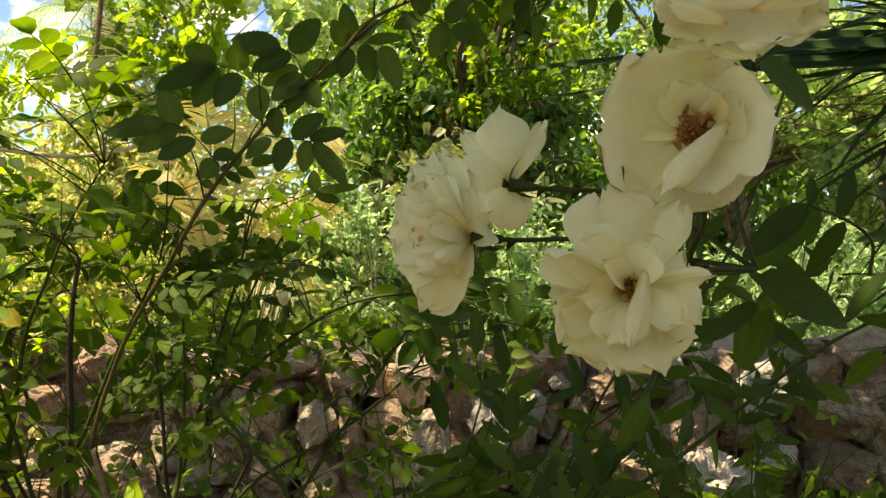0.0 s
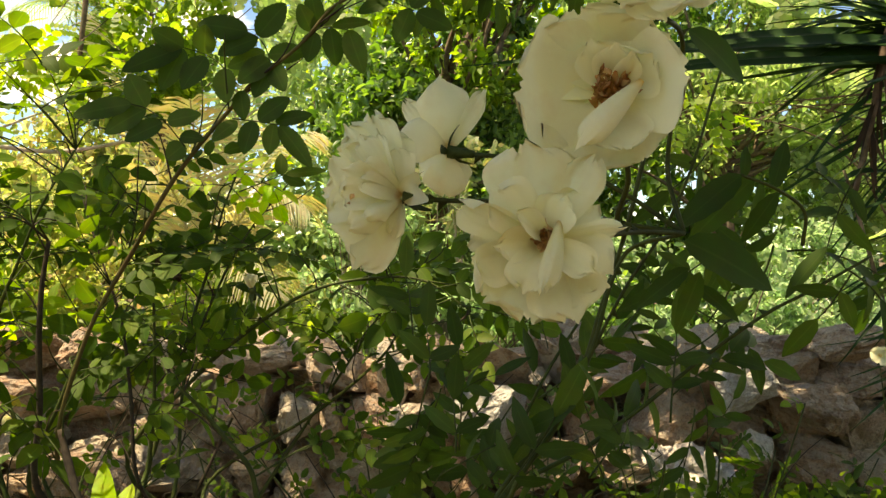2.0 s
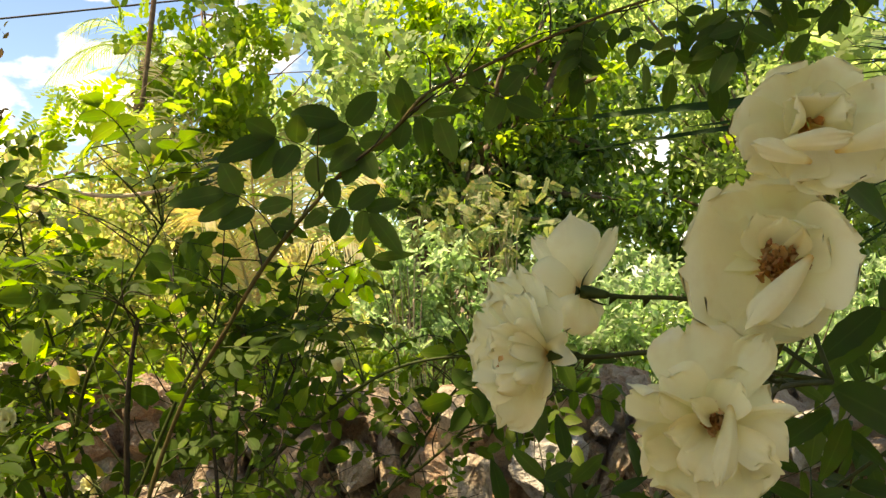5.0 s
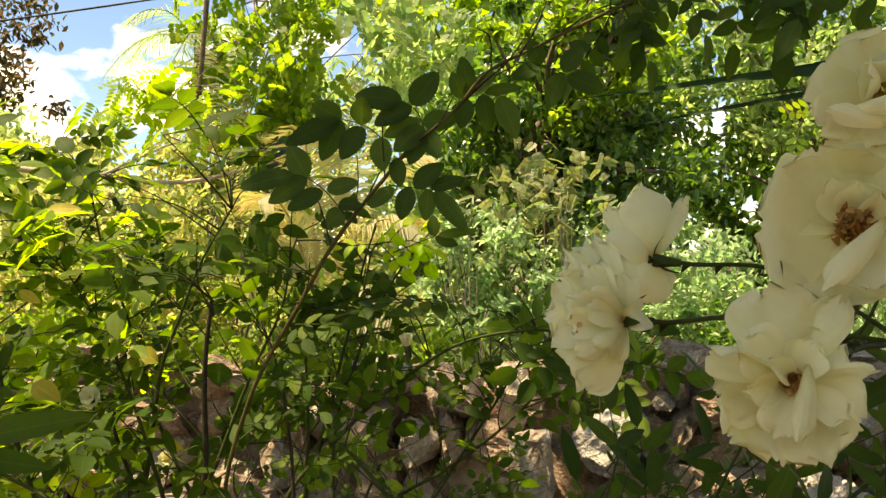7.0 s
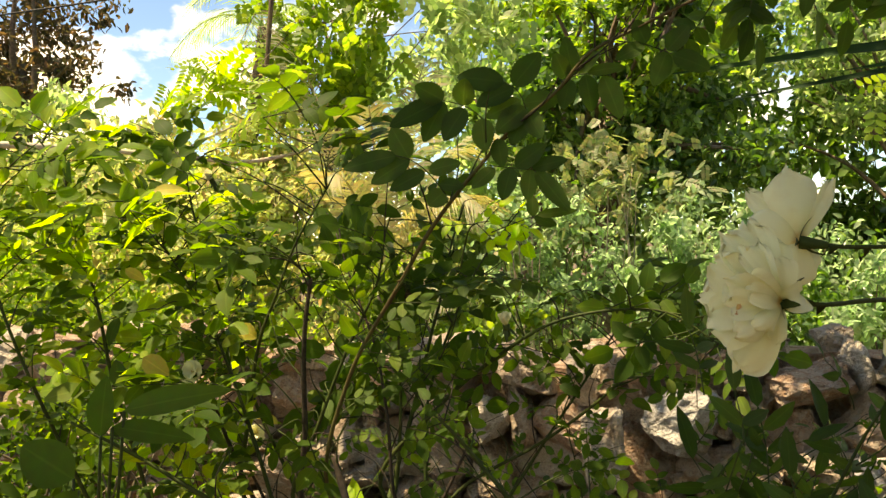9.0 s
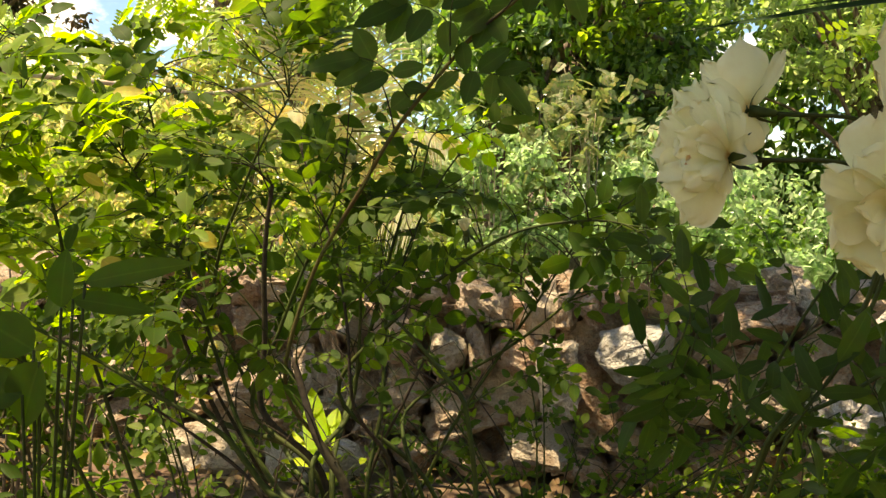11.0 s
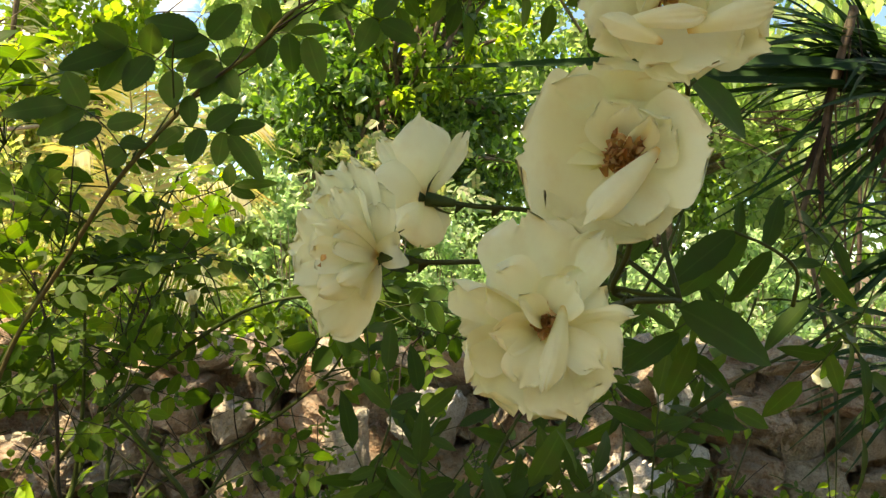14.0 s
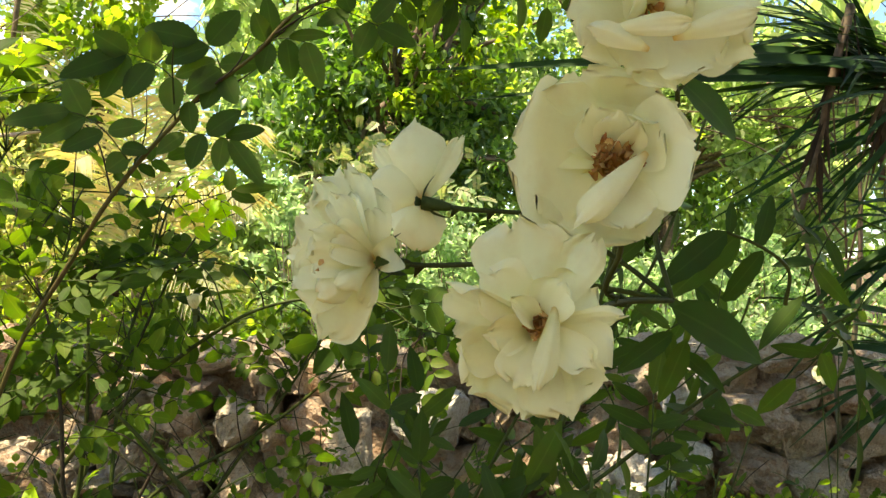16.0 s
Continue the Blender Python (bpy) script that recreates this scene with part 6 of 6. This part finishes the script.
def twiggy_bush(label, base, canes, reach, height, leaves, size, seed, share=0.2, mat=CANE):
    """A low loose bush: thin arching canes from one foot, small compound leaves and side twigs all along."""
    rnd = random.Random(seed)
    bush = thing("rose_bush", label, "rose bush", (base[0], base[1], 0))
    for k in range(canes):
        end = Vector((rnd.uniform(*reach), rnd.uniform(-0.3, 0.3), rnd.uniform(*height)))
        knee = Vector((end.x * 0.35, end.y * 0.4, end.z * rnd.uniform(0.45, 0.7)))
        pts = [Vector((rnd.uniform(-0.05, 0.05), rnd.uniform(-0.04, 0.04), -0.02)), knee, end]
        part("cane", stem_mesh("cane", pts, 0.0042, 0.0014, OLD_CANE if k % 3 == 0 else mat, 8, 6, 0.07, seed + k, 4), bush)
        line = smooth_line(pts, 10)
        n = len(line)
        for i in range(8, n, 2):
            if line[i].z < 0.45:
                continue
            a = rnd.uniform(0, math.tau)
            way = (line[min(i + 1, n - 1)] - line[i - 1]).normalized()
            out = Vector((math.cos(a), 0.6 * math.sin(a), rnd.uniform(-0.3, 0.6))) + way * 0.5
            m = frame_at(line[i], line[i] + out, (rnd.uniform(-0.4, 0.4), -0.7, 0.7), rnd.uniform(-45, 45)) @ Matrix.Scale(rnd.uniform(*size), 4)
            part("leaf", rnd.choice(BRIGHTS if rnd.random() < share else leaves), bush, m=m)
            if i % 3 == 0:
                tip = line[i] + out.normalized() * rnd.uniform(0.08, 0.2)
                part("twig", stem_mesh("twig", [line[i], line[i].lerp(tip, 0.5) + Vector((0, 0, 0.012)), tip], 0.0015, 0.0007, OLD_CANE, 3, 5, 0.1, i), bush)


twiggy_bush("low twiggy rose bush with small dull green leaves before the wall", (-0.10, 2.35), 26, (-0.75, 0.85), (0.45, 1.02), LEAVES, (0.6, 0.95), 501)
twiggy_bush("low twiggy rose bush with small sunlit green leaves before the wall", (-1.05, 2.2), 9, (-0.7, 0.6), (0.75, 1.1), LEAVES, (0.7, 1.0), 502, 0.18)
twiggy_bush("loose rose bush with slender dark leaves below the blooms", (0.62, 1.75), 24, (-0.6, 0.9), (0.5, 1.05), DARKS, (0.5, 0.8), 503, 0.12)
# ---------------------------------------------------------------- low plants before the wall
strap = thing("strap_leaved_plant", "bright yellow-green broad-leaved seedling before the wall, coloured as if sunlit", "plant", (*SEEDLING, 0))
st = Vector(strap.location)
for k, (b, t, w) in enumerate([((-0.532, 1.500, 0.796), (-0.591, 1.600, 0.930), 0.054), ((-0.525, 1.500, 0.801), (-0.533, 1.600, 0.890), 0.05), ((-0.539, 1.500, 0.790), (-0.658, 1.600, 0.776), 0.02), ((-0.534, 1.500, 0.768), (-0.631, 1.600, 0.846), 0.018), ((-0.533, 1.500, 0.763), (-0.535, 1.600, 0.752), 0.03), ((-0.458, 1.500, 0.799), (-0.467, 1.600, 0.789), 0.014)]):
    b, t = Vector(b) - st, Vector(t) - st
    v, f = leaflet((t - b).length, w, 0.3, 0.1, 10, 0.0, 1, k, 0.01)
    part("leaf", ribbed(to_mesh("leaf", v, f, SUNLIT_LIME_LEAF)), strap, m=frame_at(b, t, (-0.3 + 0.12 * k, -0.6, 0.7)))
part("stem", stem_mesh("stem", [(0, 0, -0.03), (0.01, 0, 0.2), Vector((-0.528, 1.500, 0.763)) - st], 0.006, 0.004, CANE), strap)

thicket("weed_patch", "sunlit yellow-green weeds growing in front of the wall", (-1.75, 2.6, 0.45), (0.4, 0.4, 0.5), 260, 20, 0.13, ROSE_LEAF, blades, 0.075, 0.42, 51, 24)
thicket("weed_patch", "sunlit yellow-green weeds growing in front of the wall", (-2.2, 3.0, 0.55), (0.7, 0.5, 0.66), 1300, 44, 0.14, ROSE_LEAF, blades, 0.07, 0.42, 52, 24)
thicket("weed_patch", "light green small-leaved weeds at the foot of the wall", (0.95, 2.75, 0.2), (0.7, 0.4, 0.34), 1700, 50, 0.12, FRESH_SUNLIT_LEAF, blades, 0.045, 0.45, 53, 24)
thicket("weed_patch", "green small-leaved weeds in the shade of the palm", (1.15, 2.35, 0.38), (0.55, 0.4, 0.42), 520, 30, 0.12, ROSE_LEAF, sprays, 0.11, 0.5, 54, 20)
thicket("weed_patch", "light green small-leaved weeds at the foot of the wall", (1.45, 2.7, 0.26), (0.6, 0.4, 0.36), 1200, 44, 0.12, FRESH_SUNLIT_LEAF, blades, 0.045, 0.6, 57, 24)
thicket("weed_patch", "green weeds below the rose canes", (0.15, 2.6, 0.15), (0.6, 0.4, 0.26), 600, 30, 0.11, ROSE_LEAF, blades, 0.05, 0.45, 55, 20)

thicket("weed_patch", "low green weeds among the stones at the wall's foot", (-0.75, 3.15, 0.06), (0.9, 0.25, 0.14), 170, 26, 0.09, ROSE_LEAF, blades, 0.05, 0.45, 56, 20)
broad = thing("broad_leaved_plant", "broad soft green leaves of a low plant close by", "plant", (-0.677, 0.765, 0))
bo = Vector(broad.location)
for k, (b, t, w) in enumerate([((-0.565, 0.720, 1.237), (-0.455, 0.720, 1.263), 0.024), ((-0.578, 0.720, 1.220), (-0.493, 0.720, 1.212), 0.02), ((-0.591, 0.720, 1.211), (-0.587, 0.720, 1.271), 0.026), ((-0.622, 0.720, 1.167), (-0.683, 0.720, 1.200), 0.04), ((-0.616, 0.720, 1.155), (-0.643, 0.720, 1.084), 0.045), ((-0.636, 0.720, 1.120), (-0.698, 0.720, 1.129), 0.04)]):
    b, t = Vector(b), Vector(t)
    v, f = leaflet((t - b).length, w * 1.2, 0.3, 0.1, 12, 0.0, 1, k, 0.01)
    part("leaf", ribbed(to_mesh("leaf", v, f, ROSE_LEAF)), broad, m=frame_at(b - bo, t - bo, (0, -0.9, 0.5)))
    part("leaf_stalk", stem_mesh("leaf_stalk", [(0.01 * k, 0, -0.02), (0, 0.02, 0.5), Vector(b) - bo], 0.004, 0.0015, CANE), broad)

white_weed = thing("white_flowering_weed", "thin-stemmed weed with two small white flowers by the wall", "flower", (1.282, 2.269, 0))
wo = Vector(white_weed.location)
for k, q in enumerate(((1.270, 2.225, 1.128), (1.222, 2.227, 1.047))):
    rose(white_weed, Vector(q) - wo, (-0.3, -0.8, 0.4), 40 * k, [(6, 0.036, 0.034, 30, 82, 0.8, 0.1, 0.1, 0)], 30 + k, (), 4, 0.006, label="small open white flower")
    part("stem", stem_mesh("stem", [(0, 0.02 * k, -0.02), (0.02, 0, 0.5), Vector(q) - wo + Vector((0.005, 0.015, -0.005))], 0.003, 0.0015, CANE), white_weed)

# unseen tree added to shade the roses, with its trunk behind the path
rnd = random.Random(21)
# gaps placed to drop sun flecks on chosen bushes and wall stones
GAPS = [(rnd.uniform(-1.1, 1.1), rnd.uniform(1.15, 1.95), 1.1, rnd.uniform(0.07, 0.12)) for _ in range(15)]
for _ in range(30):
    x = rnd.uniform(-0.7, 1.5)
    GAPS.append((x, wall_line(x) - 0.25, rnd.uniform(0.15, 0.9), rnd.uniform(0.07, 0.13)))
for _ in range(10):
    x = rnd.uniform(-1.0, 0.35)
    GAPS.append((x, wall_line(x) + 0.05, 0.9, rnd.uniform(0.10, 0.16)))
for _ in range(11):
    x = rnd.uniform(-0.6, 0.35)
    GAPS.append((x, wall_line(x) - 0.25, rnd.uniform(0.2, 0.85), rnd.uniform(0.12, 0.17)))
GAPS += [(-1.36, 1.68, 1.28, 0.68), (-0.72, 1.5, 1.45, 0.22), (-0.28, 1.44, 1.44, 0.22), (st.x, st.y, 0.8, 0.30), (1.058, 3.247, 0.38, 0.14)]
world_tree("shade_tree", "unseen dark green tree added overhead to shade the roses", "tree", (1.5, -1.6, 0), (1.0, -0.6, 3.2), 0.13,
    [((-0.15, 1.0, 4.0), (2.45, 1.8, 0.55), 7600, 115, 0.3, DARK_TREE, blades, 0.15, 0.45),
     # extra crowns placed to shade the blooms and stretches of the wall
     ((-0.80, 0.27, 4.0), (0.52, 0.36, 0.4), 1050, 20, 0.16, DARK_TREE, blades, 0.15, 0.45),
     ((0.05, 3.1, 4.6), (0.85, 0.4, 0.3), 620, 14, 0.2, DARK_TREE, blades, 0.15, 0.45),
     ((-2.15, 3.0, 4.6), (1.2, 0.75, 0.35), 1300, 26, 0.26, DARK_TREE, blades, 0.15, 0.45),
     ((0.2, 3.45, 4.7), (2.1, 0.8, 0.35), 2700, 40, 0.26, DARK_TREE, blades, 0.15, 0.45)], BARK, 71, gaps=GAPS)

# unseen hedges added to cut the light from behind and the sides
thicket("hedge", "unseen dark green hedge added behind to cut the light", (0.0, -4.5, 1.6), (6.5, 1.0, 2.2), 7000, 140, 0.45, DARK_TREE, blades, 0.18, 0.5, 61, 30)
thicket("hedge", "unseen dark green hedge added at the side to cut the light", (6.5, 0.5, 1.6), (1.0, 5.0, 2.2), 5000, 110, 0.45, DARK_TREE, blades, 0.18, 0.5, 62, 30)
thicket("hedge", "unseen dark green hedge added at the side to cut the light", (-7.5, 0.0, 1.2), (1.0, 4.5, 1.7), 4500, 110, 0.45, DARK_TREE, blades, 0.18, 0.5, 63, 30)
